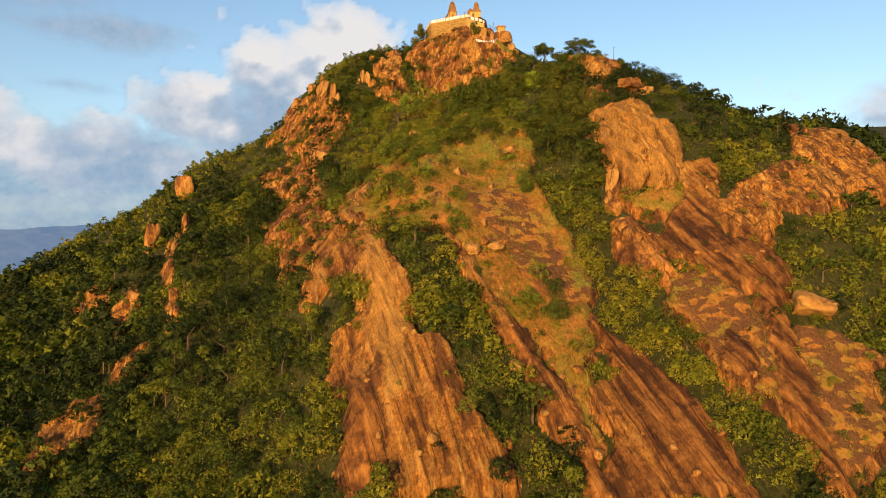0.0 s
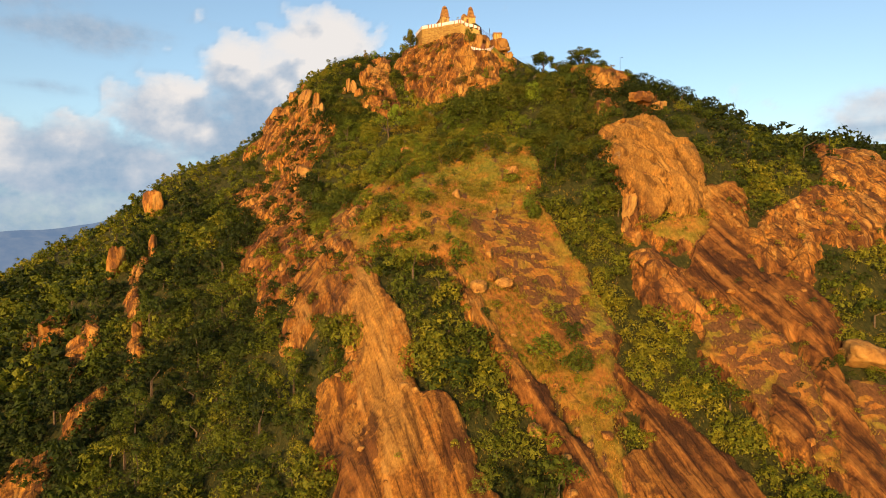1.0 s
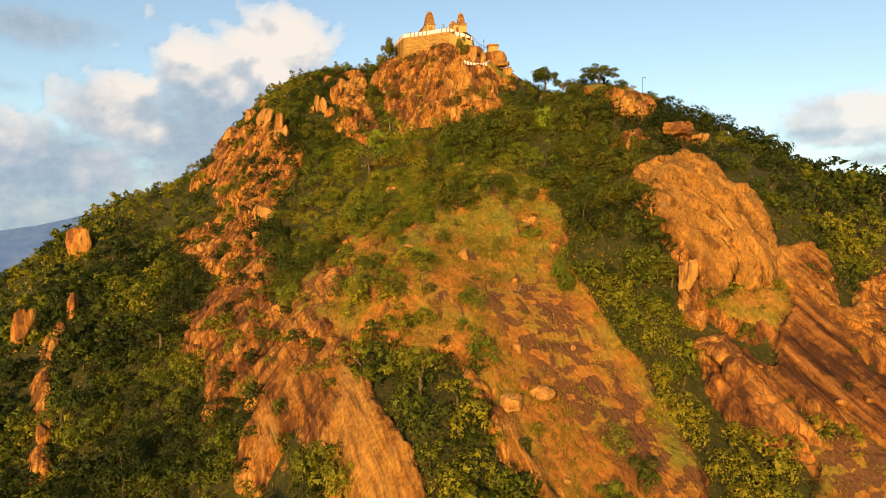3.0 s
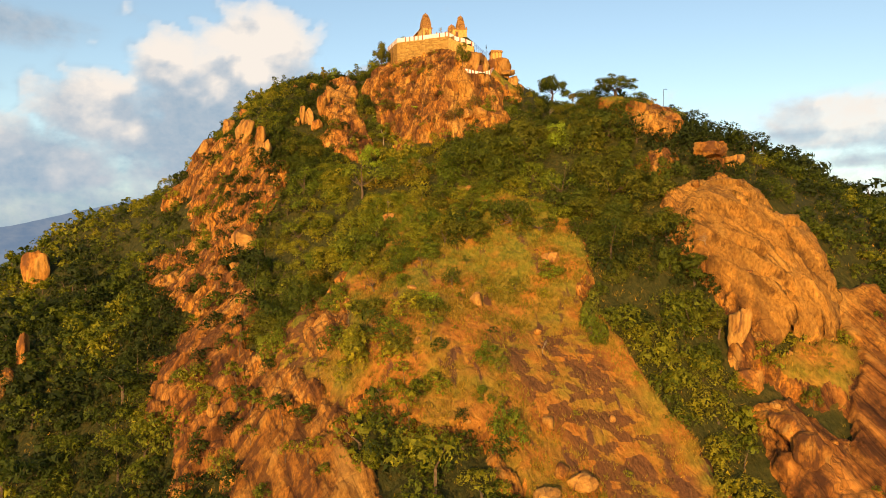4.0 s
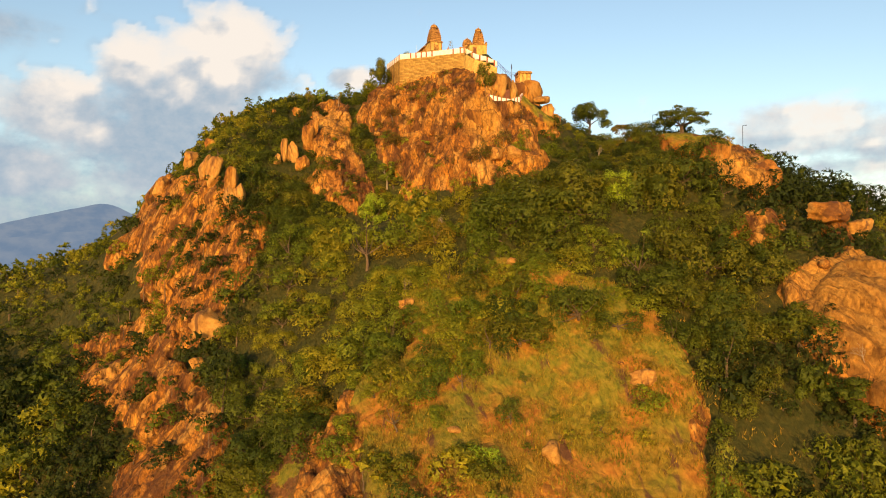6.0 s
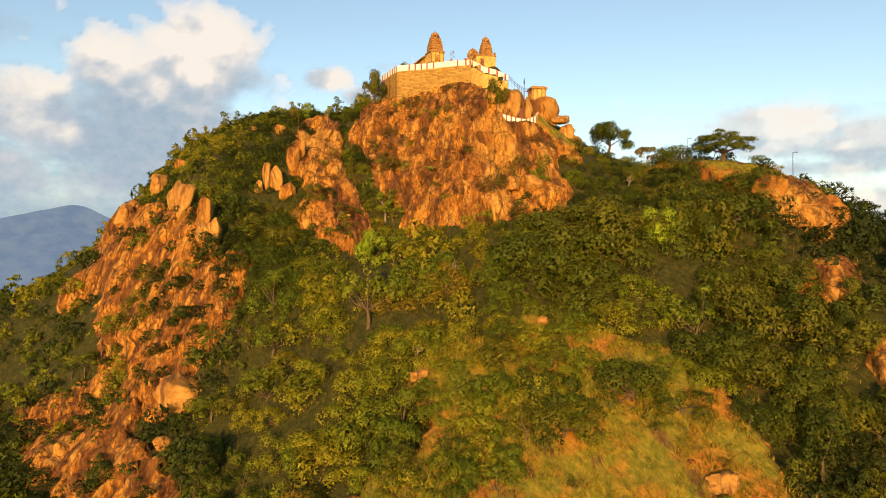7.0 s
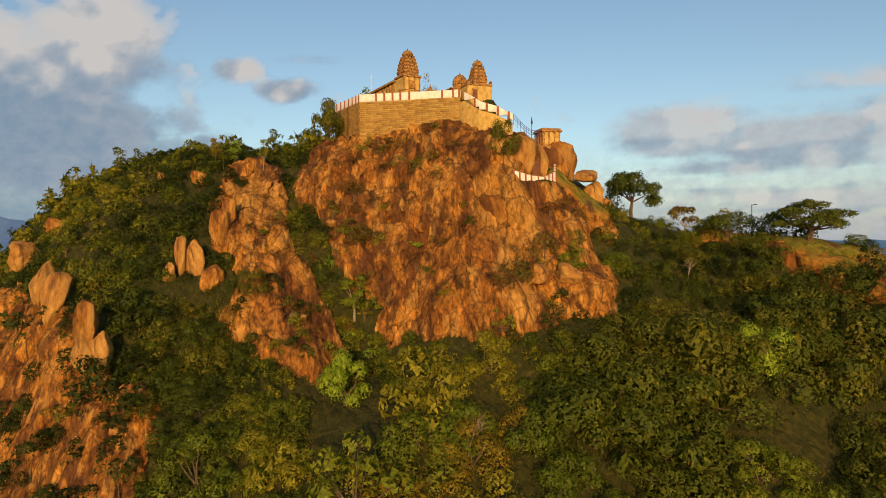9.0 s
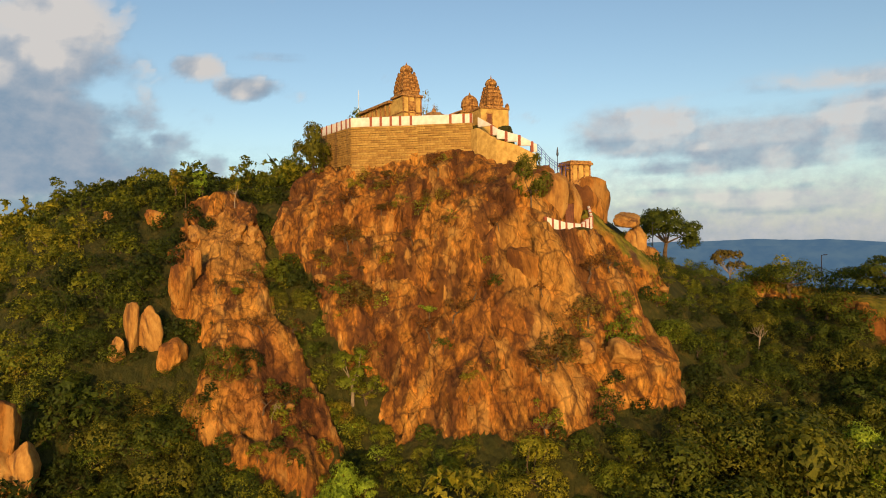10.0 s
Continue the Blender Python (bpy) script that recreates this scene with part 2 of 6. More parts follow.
def swell(x, y):
    z = 215 - 0.66 * np.sqrt(((x - 5) * np.where(x < 5, 0.95, 0.45)) ** 2 + ((y - 285) * np.where(y < 285, 1.0, 0.9)) ** 2 + 625)
    for rows, r in ((SHOULDERS, 40.0), (SPURS, 19.0), (RIMS, 12.0), (KNOLLS, 8.5), (CRAGS, 5.0)):
        for gx, gy, a in rows:
            z = z + a * np.exp(-((x - gx) ** 2 + (y - gy) ** 2) / r**2)
    return np.maximum(z, 0) + 8 * np.exp(-np.abs(z) / 14) - 8 * np.exp(-np.abs(np.maximum(z, 0) + 60) / 14)


def inside(x, y, outlines):
    """Metres inside the nearest of some closed outlines (negative: outside)."""
    best = np.full(x.shape, -30.0)
    for pts in outlines:
        p = np.array(pts)
        q = np.roll(p, -1, 0)
        near = (x > p[:, 0].min() - 12) & (x < p[:, 0].max() + 12) & (y > p[:, 1].min() - 12) & (y < p[:, 1].max() + 12)
        u, v = x[near], y[near]
        d, hit = np.full(u.shape, 99.0), np.zeros(u.shape, bool)
        for (ax, ay), (bx, by) in zip(p, q):
            t = np.clip(((u - ax) * (bx - ax) + (v - ay) * (by - ay)) / ((bx - ax) ** 2 + (by - ay) ** 2 + 1e-9), 0, 1)
            d = np.minimum(d, np.hypot(u - ax - t * (bx - ax), v - ay - t * (by - ay)))
            if by != ay:
                hit ^= ((ay > v) != (by > v)) & (u < (bx - ax) * (v - ay) / (by - ay) + ax)
        best[near] = np.maximum(best[near], np.where(hit, d, -d))
    return best


def ragged(x, y, seed):
    return 5.0 * (fbm(x / 7.0, y / 7.0, x * 0, 4, seed) - 0.5) + 2.2 * (fbm(x / 1.9, y / 2.6, x * 0, 3, seed + 8) - 0.5)


SMOOTH_RIBS = ROCK_FRONT + ROCK_EAST + ROCK_EAST_B
ALL_ROCK = SMOOTH_RIBS + ROCK_DOME + ROCK_WEST + ROCK_CLIFF + ROCK_CRAG + ROCK_SHELF
ALL_OPEN = OPEN_LOW + OPEN_EAST + OPEN_HIGH


COURT = [(-4.2, 270.2), (3.4, 266.1), (9.6, 262.6), (14.8, 261.3), (17.5, 266), (14, 287), (-3, 290), (-6.5, 280)]


def court_depth(x, y):
    """How far a place lies inside the temple court (negative: outside)."""
    d = np.full(x.shape, 99.0)
    for (ax, ay), (bx, by) in zip(COURT, COURT[1:] + COURT[:1]):
        l = math.hypot(bx - ax, by - ay)
        d = np.minimum(d, ((bx - ax) * (y - ay) - (by - ay) * (x - ax)) / l)
    return d


def bands_plain(x, y, rows):
    best = np.zeros(x.shape)
    for x0, y0, x1, y1, r in rows:
        dx, dy = x1 - x0, y1 - y0
        t = np.clip(((x - x0) * dx + (y - y0) * dy) / (dx * dx + dy * dy + 1e-6), 0, 1)
        best = np.maximum(best, 2 - np.hypot(x - x0 - t * dx, y - y0 - t * dy) / r)
    return best


PALE_ROCK = [(-16, 155, -7, 122, 2.6), (49, 193, 54, 176, 8), (9, 248, 11, 245, 2.5), (46, 222, 54, 217, 5), (-22, 270, -17, 266, 3)]
DARK_ROCK = [(-50, 205, -36, 186, 6), (54, 160, 68, 145, 7), (66, 142, 66, 108, 7), (16, 126, 29, 103, 6), (32, 128, 44, 104, 6), (11, 170, 27, 148, 5), (25, 162, 31, 134, 5), (44, 154, 60, 120, 6), (-53, 215, -48, 203, 4), (-19, 255, -15, 249, 3), (-19, 134, -12, 110, 3)]
LEDGE = [(11.5, 249.2, 16.6, 249.6, 1.6), (16.6, 249.6, 19.4, 251.6, 1.6), (19.4, 251.6, 20.4, 254, 1.6)]
SLABS = [(50, 192, 54, 178, 8), (-20, 267, -13, 248, 4.5), (-16, 155, -8, 124, 9), (-8, 124, -2, 104, 14), (3, 152, 27, 105, 5), (34, 126, 46, 103, 6), (53, 158, 66, 104, 8), (16, 246, 22, 240, 4)]


GULLY = [(-13.4, 264, -11.4, 256, 1.9), (-11.4, 256, -8.6, 248.5, 2.0), (-8.6, 248.5, -6.5, 243, 1.6)]


def wooded(x, y):
    """Where trees cover the rock: the west shoulder and the back of the saddle."""
    gully = smooth(0.9, 1.3, bands_plain(x, y, GULLY))
    return np.maximum(gully, np.minimum(1, 1.3 * np.exp(-((x + 36.0) / 4.2) ** 2 - ((y - 256.5) / 6.5) ** 2)))


def land(x, y):
    """Height of the ground, and the shares of bare rock and open grass."""
    rock = smooth(-0.9, 0.9, inside(x, y, ALL_ROCK) + ragged(x, y, 40))
    rock = rock * (1 - wooded(x, y))
    grass = np.maximum(smooth(-0.9, 0.9, inside(x, y, ALL_OPEN) + ragged(x, y, 140)), smooth(0.85, 1.3, bands_plain(x, y, MEADOW_RIDGE))) * (1 - rock)
    z = swell(x, y)
    z = z - 2.4 * (1 - rock) * (1 - 0.85 * grass) * smooth(0, 40, z - 20)
    near = court_depth(x, y)
    foot = 193.9 - 0.05 * np.abs(x - 8) - 1.05 * np.maximum(0, -near - 0.6)
    z = np.where((near < 0) & (near > -7) & (y < 276), np.maximum(z, foot), z)
    z = z - 4.2 * np.exp(-((x - 33.0) / 5.0) ** 2 - ((y - 256.0) / 5.5) ** 2)
    step = bands_plain(x, y, LEDGE)
    z = np.where(step > 0, np.maximum(z, 184.7 - 3.6 * (1 - np.minimum(1, step))), z)
    z = np.where(near < 0, np.minimum(z, 194.8 + 0.9 * np.maximum(0, -near - 14)), z)
    return z + (198.3 - z) * smooth(-0.2, 0.5, near), rock, grass


# ---- materials ----
def node_material(name, roughness=0.9):
    m = bpy.data.materials.new(name)
    m.use_nodes = True
    b = m.node_tree.nodes["Principled BSDF"]
    b.inputs["Roughness"].default_value = roughness
    b.inputs["Specular IOR Level"].default_value = 0.25
    return m, m.node_tree.nodes, m.node_tree.links, b


def noise_node(n, l, scale, detail=4, stretch=(1, 1, 1), coord="Object", rough=0.55):
    c, mp, t = n.new("ShaderNodeTexCoord"), n.new("ShaderNodeMapping"), n.new("ShaderNodeTexNoise")
    mp.inputs["Scale"].default_value = stretch
    t.inputs["Scale"].default_value, t.inputs["Detail"].default_value, t.inputs["Roughness"].default_value = scale, detail, rough
    l.new(c.outputs[coord], mp.inputs["Vector"])
    l.new(mp.outputs["Vector"], t.inputs["Vector"])
    return t.outputs["Fac"]


def ramp(n, l, fac, stops):
    r = n.new("ShaderNodeValToRGB")
    e = r.color_ramp.elements
    while len(e) < len(stops):
        e.new(0.5)
    for el, (p, c) in zip(e, stops):
        el.position, el.color = p, (*c, 1)
    l.new(fac, r.inputs["Fac"])
    return r.outputs["Color"]


def mix(n, l, fac, a, b, kind="MIX"):
    m = n.new("ShaderNodeMix")
    m.data_type, m.blend_type = "RGBA", kind
    for sock, v in ((m.inputs[0], fac), (m.inputs[6], a), (m.inputs[7], b)):
        if isinstance(v, (int, float)):
            sock.default_value = v
        elif isinstance(v, tuple):
            sock.default_value = (*v, 1)
        else:
            l.new(v, sock)
    return m.outputs[2]


def bump(n, l, b, height, strength, distance):
    k = n.new("ShaderNodeBump")
    k.inputs["Strength"].default_value, k.inputs["Distance"].default_value = strength, distance
    l.new(height, k.inputs["Height"])
    l.new(k.outputs["Normal"], b.inputs["Normal"])


def streak_noise(n, l, along, across, scale, thin, deep):
    """Noise drawn out along one direction."""
    c, out = n.new("ShaderNodeTexCoord"), n.new("ShaderNodeCombineXYZ")
    a, b = Vector(along).normalized(), Vector(across).normalized()
    for k, (axis, f) in enumerate(((a, thin), (b, 1.0), (a.cross(b), deep))):
        d = n.new("ShaderNodeVectorMath")
        d.operation = "DOT_PRODUCT"
        l.new(c.outputs["Object"], d.inputs[0])
        d.inputs[1].default_value = axis * f
        l.new(d.outputs["Value"], out.inputs[k])
    t = n.new("ShaderNodeTexNoise")
    t.inputs["Scale"].default_value, t.inputs["Detail"].default_value, t.inputs["Roughness"].default_value = scale, 6, 0.62
    t.inputs["Distortion"].default_value = 0.9
    l.new(out.outputs[0], t.inputs["Vector"])
    return t.outputs["Fac"]


def rock_colour(n, l, k=1.0, run=None, slab=None):
    """Weathered granite: orange-brown faces, ochre scars, dark run-off streaks."""
    big = noise_node(n, l, 0.09 * k, 5)
    mid = noise_node(n, l, 0.45 * k, 6, (1, 0.8, 0.6), rough=0.6)
    fine = noise_node(n, l, 2.3 * k, 8, (1.2, 0.8, 0.55), rough=0.68)
    blot = noise_node(n, l, 0.8 * k, 7, (1, 0.7, 0.7), rough=0.62)
    base = ramp(n, l, big, [(0.34, (0.17, 0.066, 0.012)), (0.5, (0.27, 0.112, 0.017)), (0.66, (0.37, 0.172, 0.028))])
    base = mix(n, l, 0.45, base, ramp(n, l, mid, [(0.34, (0.12, 0.047, 0.011)), (0.48, (0.27, 0.112, 0.017)), (0.66, (0.45, 0.235, 0.042))]))
    base = mix(n, l, 1.0, base, ramp(n, l, fine, [(0.32, (0.5, 0.47, 0.44)), (0.48, (1.02, 1.0, 0.97)), (0.66, (1.65, 1.62, 1.5))]), "MULTIPLY")
    # dark weathered skins and fresh pale flakes, with hard outlines
    skin = noise_node(n, l, 0.34 * k, 8, (1.15, 0.55, 0.42), rough=0.6)
    flake = noise_node(n, l, 0.5 * k, 7, (1.2, 0.7, 0.42), rough=0.6)
    dull = ramp(n, l, skin, [(0.43, (0.75, 0.75, 0.75)), (0.455, (0, 0, 0))])
    fresh = ramp(n, l, flake, [(0.58, (0, 0, 0)), (0.61, (0.6, 0.6, 0.6))])
    if slab is not None:
        dull, fresh = mix(n, l, slab, dull, (0, 0, 0)), mix(n, l, slab, fresh, (0, 0, 0))
    base = mix(n, l, dull, base, (0.1, 0.04, 0.014))
    base = mix(n, l, fresh, base, (0.47, 0.26, 0.065))
    if run is None:
        streak = noise_node(n, l, 0.75 * k, 7, (1.7, 0.16, 0.12), rough=0.6)
        dark = ramp(n, l, streak, [(0.36, (0.85, 0.85, 0.85)), (0.44, (0, 0, 0))])
    else:
        w = n.new("ShaderNodeMath")
        w.operation = "MULTIPLY_ADD"
        l.new(blot, w.inputs[0])
        w.inputs[1].default_value = 0.42
        l.new(run, w.inputs[2])
        streak = w.outputs[0]
        dark = ramp(n, l, streak, [(0.4, (0.8, 0.8, 0.8)), (0.455, (0, 0, 0))])
        base = mix(n, l, ramp(n, l, streak, [(0.58, (0, 0, 0)), (0.68, (0.5, 0.5, 0.5))]), base, (0.5, 0.28, 0.075))
    return mix(n, l, dark, base, (0.1, 0.038, 0.011)), fine, streak


def cracks(n, l, scale, stretch, width):
    """Joints in the rock: 1 in the crack, 0 on the face, and a height that falls towards the joint."""
    c, mp, warp, add, v = n.new("ShaderNodeTexCoord"), n.new("ShaderNodeMapping"), n.new("ShaderNodeTexNoise"), n.new("ShaderNodeVectorMath"), n.new("ShaderNodeTexVoronoi")
    mp.inputs["Scale"].default_value = stretch
    warp.inputs["Scale"].default_value, warp.inputs["Detail"].default_value = 0.35, 4
    add.operation = "MULTIPLY_ADD"
    add.inputs[1].default_value = (2.2, 2.2, 2.2)
    l.new(c.outputs["Object"], warp.inputs["Vector"])
    l.new(warp.outputs["Color"], add.inputs[0])
    l.new(c.outputs["Object"], add.inputs[2])
    l.new(add.outputs[0], mp.inputs["Vector"])
    v.feature = "DISTANCE_TO_EDGE"
    v.inputs["Scale"].default_value = scale
    l.new(mp.outputs[0], v.inputs["Vector"])
    line = ramp(n, l, v.outputs["Distance"], [(0.0, (0.85, 0.85, 0.85)), (width, (0, 0, 0))])
    return line, ramp(n, l, v.outputs["Distance"], [(0.0, (0, 0, 0)), (width * 3.5, (1, 1, 1))])


def ground_material():
    m, n, l, b = node_material("hillside", 0.92)
    flow = n.new("ShaderNodeAttribute")
    flow.attribute_name = "run"
    low_side = n.new("ShaderNodeAttribute")
    low_side.attribute_name = "slab"
    rocky, fine, streak = rock_colour(n, l, 1.0, flow.outputs["Fac"], low_side.outputs["Fac"])
    a, g = n.new("ShaderNodeAttribute"), n.new("ShaderNodeAttribute")
    a.attribute_name, g.attribute_name = "rock", "grass"
    tone = n.new("ShaderNodeAttribute")
    tone.attribute_name = "tone"
    up = n.new("ShaderNodeMath")
    up.operation, up.use_clamp = "MULTIPLY", True
    down = n.new("ShaderNodeMath")
    down.operation, down.use_clamp = "MULTIPLY", True
    for node, k in ((up, 0.5), (down, -0.76)):
        l.new(tone.outputs["Fac"], node.inputs[0])
        node.inputs[1].default_value = k
    pale = ramp(n, l, fine, [(0.3, (0.26, 0.115, 0.02)), (0.5, (0.48, 0.25, 0.05)), (0.7, (0.6, 0.36, 0.09))])
    rocky = mix(n, l, up.outputs[0], rocky, pale)
    rocky = mix(n, l, down.outputs[0], rocky, ramp(n, l, streak, [(0.38, (0.055, 0.02, 0.006)), (0.5, (0.145, 0.052, 0.012)), (0.62, (0.34, 0.14, 0.028))]))
    east = n.new("ShaderNodeAttribute")
    east.attribute_name = "lower"
    vein = mix(n, l, east.outputs["Fac"], streak_noise(n, l, (0.12, -0.5, -0.86), (1, 0.05, 0), 1.1, 0.3, 0.6), streak_noise(n, l, (0.3, -0.74, -0.6), (0.93, 0.37, 0), 1.25, 0.07, 0.22))
    plain = n.new("ShaderNodeMath")
    plain.operation, plain.use_clamp = "MULTIPLY_ADD", True
    l.new(tone.outputs["Fac"], plain.inputs[0])
    plain.inputs[1].default_value, plain.inputs[2].default_value = -0.15, 0.95
    rocky = mix(n, l, plain.outputs[0], rocky, ramp(n, l, vein, [(0.37, (0.34, 0.29, 0.25)), (0.45, (0.88, 0.86, 0.83)), (0.55, (1.12, 1.1, 1.04)), (0.66, (1.6, 1.52, 1.35))]), "MULTIPLY")
    rocky = mix(n, l, 1.0, rocky, mix(n, l, low_side.outputs["Fac"], (1.06, 1.03, 0.88), (0.82, 0.79, 0.69)), "MULTIPLY")
    joint_a, face_a = cracks(n, l, 0.22, (1.0, 0.6, 0.5), 0.03)
    joint_b, face_b = cracks(n, l, 0.6, (1.0, 0.55, 0.5), 0.05)
    joint_b = mix(n, l, low_side.outputs["Fac"], joint_b, (0, 0, 0))
    face_b = mix(n, l, low_side.outputs["Fac"], face_b, (0.8, 0.8, 0.8))
    joint_a = mix(n, l, low_side.outputs["Fac"], joint_a, (0, 0, 0))
    rocky = mix(n, l, mix(n, l, 0.2, joint_a, (0, 0, 0)), rocky, (0.05, 0.02, 0.009))
    rocky = mix(n, l, mix(n, l, 0.35, joint_b, (0, 0, 0)), rocky, (0.06, 0.024, 0.01))
    patch = noise_node(n, l, 0.13, 5)
    island = noise_node(n, l, 0.4, 7, (1, 0.7, 0.7), rough=0.6)
    tuft = noise_node(n, l, 1.5, 6, (1, 0.6, 0.6))
    joint = noise_node(n, l, 0.32, 5, (1.3, 0.45, 0.45))
    turf = ramp(n, l, tuft, [(0.3, (0.16, 0.13, 0.01)), (0.5, (0.25, 0.18, 0.015)), (0.7, (0.36, 0.22, 0.026))])
    soil = ramp(n, l, tuft, [(0.3, (0.29, 0.098, 0.012)), (0.6, (0.46, 0.183, 0.024))])
    lush = n.new("ShaderNodeAttribute")
    lush.attribute_name = "lush"
    turf = mix(n, l, lush.outputs["Fac"], turf, ramp(n, l, tuft, [(0.3, (0.1, 0.105, 0.008)), (0.5, (0.19, 0.165, 0.012)), (0.7, (0.3, 0.21, 0.022))]))
    bare = ramp(n, l, patch, [(0.36, (0, 0, 0)), (0.56, (1, 1, 1))])
    few = ramp(n, l, patch, [(0.5, (0, 0, 0)), (0.62, (0.9, 0.9, 0.9))])
    meadow = mix(n, l, mix(n, l, lush.outputs["Fac"], bare, few), turf, soil)
    meadow = mix(n, l, ramp(n, l, joint, [(0.34, (0.9, 0.9, 0.9)), (0.4, (0, 0, 0))]), meadow, (0.11, 0.045, 0.022))
    st = n.new("ShaderNodeAttribute")
    st.attribute_name = "stain"
    slate = ramp(n, l, noise_node(n, l, 0.42, 4, (0.8, 1.0, 1.0), rough=0.5), [(0.47, (0, 0, 0)), (0.495, (0.92, 0.92, 0.92))])
    meadow = mix(n, l, mix(n, l, st.outputs["Fac"], (0, 0, 0), slate), meadow, ramp(n, l, fine, [(0.35, (0.085, 0.033, 0.012)), (0.6, (0.18, 0.074, 0.022))]))
    # woodland floor coloured dark to deepen the shade between crowns
    scrub = ramp(n, l, tuft, [(0.3, (0.028, 0.032, 0.004)), (0.52, (0.045, 0.044, 0.006)), (0.76, (0.095, 0.068, 0.01))])
    low = mix(n, l, g.outputs["Fac"], scrub, meadow)
    edge = n.new("ShaderNodeMath")
    edge.operation = "MULTIPLY_ADD"
    l.new(island, edge.inputs[0])
    edge.inputs[1].default_value = 1.5
    l.new(a.outputs["Fac"], edge.inputs[2])
    half = n.new("ShaderNodeMath")
    half.operation = "MULTIPLY"
    l.new(edge.outputs[0], half.inputs[0])
    half.inputs[1].default_value = 0.4
    share = ramp(n, l, half.outputs[0], [(0.475, (0, 0, 0)), (0.51, (1, 1, 1))])
    l.new(mix(n, l, share, low, rocky), b.inputs["Base Color"])
    relief = mix(n, l, 0.3, mix(n, l, 0.3, fine, face_b), face_a)
    bump(n, l, b, relief, 1.0, 0.6)
    return m


def rock_material(name="granite"):
    m, n, l, b = node_material(name, 0.88)
    c, fine, streak = rock_colour(n, l, 4.0)
    info = n.new("ShaderNodeObjectInfo")
    tone = ramp(n, l, info.outputs["Random"], [(0.0, (0.75, 0.72, 0.7)), (1.0, (1.15, 1.1, 1.05))])
    l.new(mix(n, l, 1.0, c, tone, "MULTIPLY"), b.inputs["Base Color"])
    bump(n, l, b, fine, 0.7, 0.25)
    return m


def pale_rock_material():
    m, n, l, b = node_material("pale_granite", 0.85)
    f = noise_node(n, l, 7.0, 7, rough=0.65)
    g = noise_node(n, l, 1.6, 5)
    s = noise_node(n, l, 3.2, 6, (1.4, 0.4, 0.25))
    c = ramp(n, l, f, [(0.32, (0.2, 0.08, 0.014)), (0.5, (0.42, 0.2, 0.036)), (0.7, (0.58, 0.34, 0.085))])
    c = mix(n, l, 0.5, c, ramp(n, l, g, [(0.35, (0.24, 0.095, 0.018)), (0.62, (0.48, 0.26, 0.06))]))
    l.new(mix(n, l, ramp(n, l, s, [(0.36, (0.85, 0.85, 0.85)), (0.45, (0, 0, 0))]), c, (0.1, 0.04, 0.016)), b.inputs["Base Color"])
    bump(n, l, b, f, 1.0, 0.12)
    return m


def leaf_material(name, stops, random_from, mottle=4.5):
    m, n, l, b = node_material(name, 0.7)
    out = n["Material Output"]
    if random_from == "object":
        r = n.new("ShaderNodeObjectInfo").outputs["Random"]
    else:
        t = n.new("ShaderNodeAttribute")
        t.attribute_name = random_from
        r = t.outputs["Fac"]
    c = ramp(n, l, r, stops)
    isle = n.new("ShaderNodeNewGeometry").outputs["Random Per Island"]
    c = mix(n, l, 1.0, c, ramp(n, l, isle, [(0.0, (0.72, 0.74, 0.7)), (0.7, (1.1, 1.1, 1.0)), (1.0, (1.45, 1.35, 1.0))]), "MULTIPLY")
    c = mix(n, l, 1.0, c, ramp(n, l, noise_node(n, l, mottle, 3, rough=0.7), [(0.36, (0.68, 0.7, 0.7)), (0.5, (0.98, 1.0, 1.0)), (0.64, (1.32, 1.28, 1.18))]), "MULTIPLY")
    l.new(c, b.inputs["Base Color"])
    tr, ms = n.new("ShaderNodeBsdfTranslucent"), n.new("ShaderNodeMixShader")
    l.new(c, tr.inputs["Color"])
    ms.inputs[0].default_value = 0.3
    l.new(b.outputs[0], ms.inputs[1])
    l.new(tr.outputs[0], ms.inputs[2])
    l.new(ms.outputs[0], out.inputs["Surface"])
    return m


def plain_material(name, colour, second, scale, roughness=0.85, metal=0.0, relief=0.0):
    m, n, l, b = node_material(name, roughness)
    f = noise_node(n, l, scale, 5)
    l.new(ramp(n, l, f, [(0.35, second), (0.6, colour)]), b.inputs["Base Color"])
    b.inputs["Metallic"].default_value = metal
    if relief:
        bump(n, l, b, f, 0.6, relief)
    return m


def masonry_material():
    m, n, l, b = node_material("cut_stone", 0.9)
    f = noise_node(n, l, 1.6, 6)
    g = noise_node(n, l, 0.5, 4, (1.5, 1.5, 0.35))
    info = n.new("ShaderNodeObjectInfo")
    c = ramp(n, l, info.outputs["Random"], [(0.0, (0.24, 0.13, 0.026)), (0.5, (0.4, 0.24, 0.048)), (1.0, (0.52, 0.35, 0.085))])
    c = mix(n, l, 0.45, c, ramp(n, l, f, [(0.3, (0.18, 0.085, 0.022)), (0.6, (0.48, 0.29, 0.085))]))
    l.new(mix(n, l, ramp(n, l, g, [(0.35, (0.7, 0.7, 0.7)), (0.48, (0, 0, 0))]), c, (0.13, 0.07, 0.035)), b.inputs["Base Color"])
    bump(n, l, b, f, 0.5, 0.06)
    return m


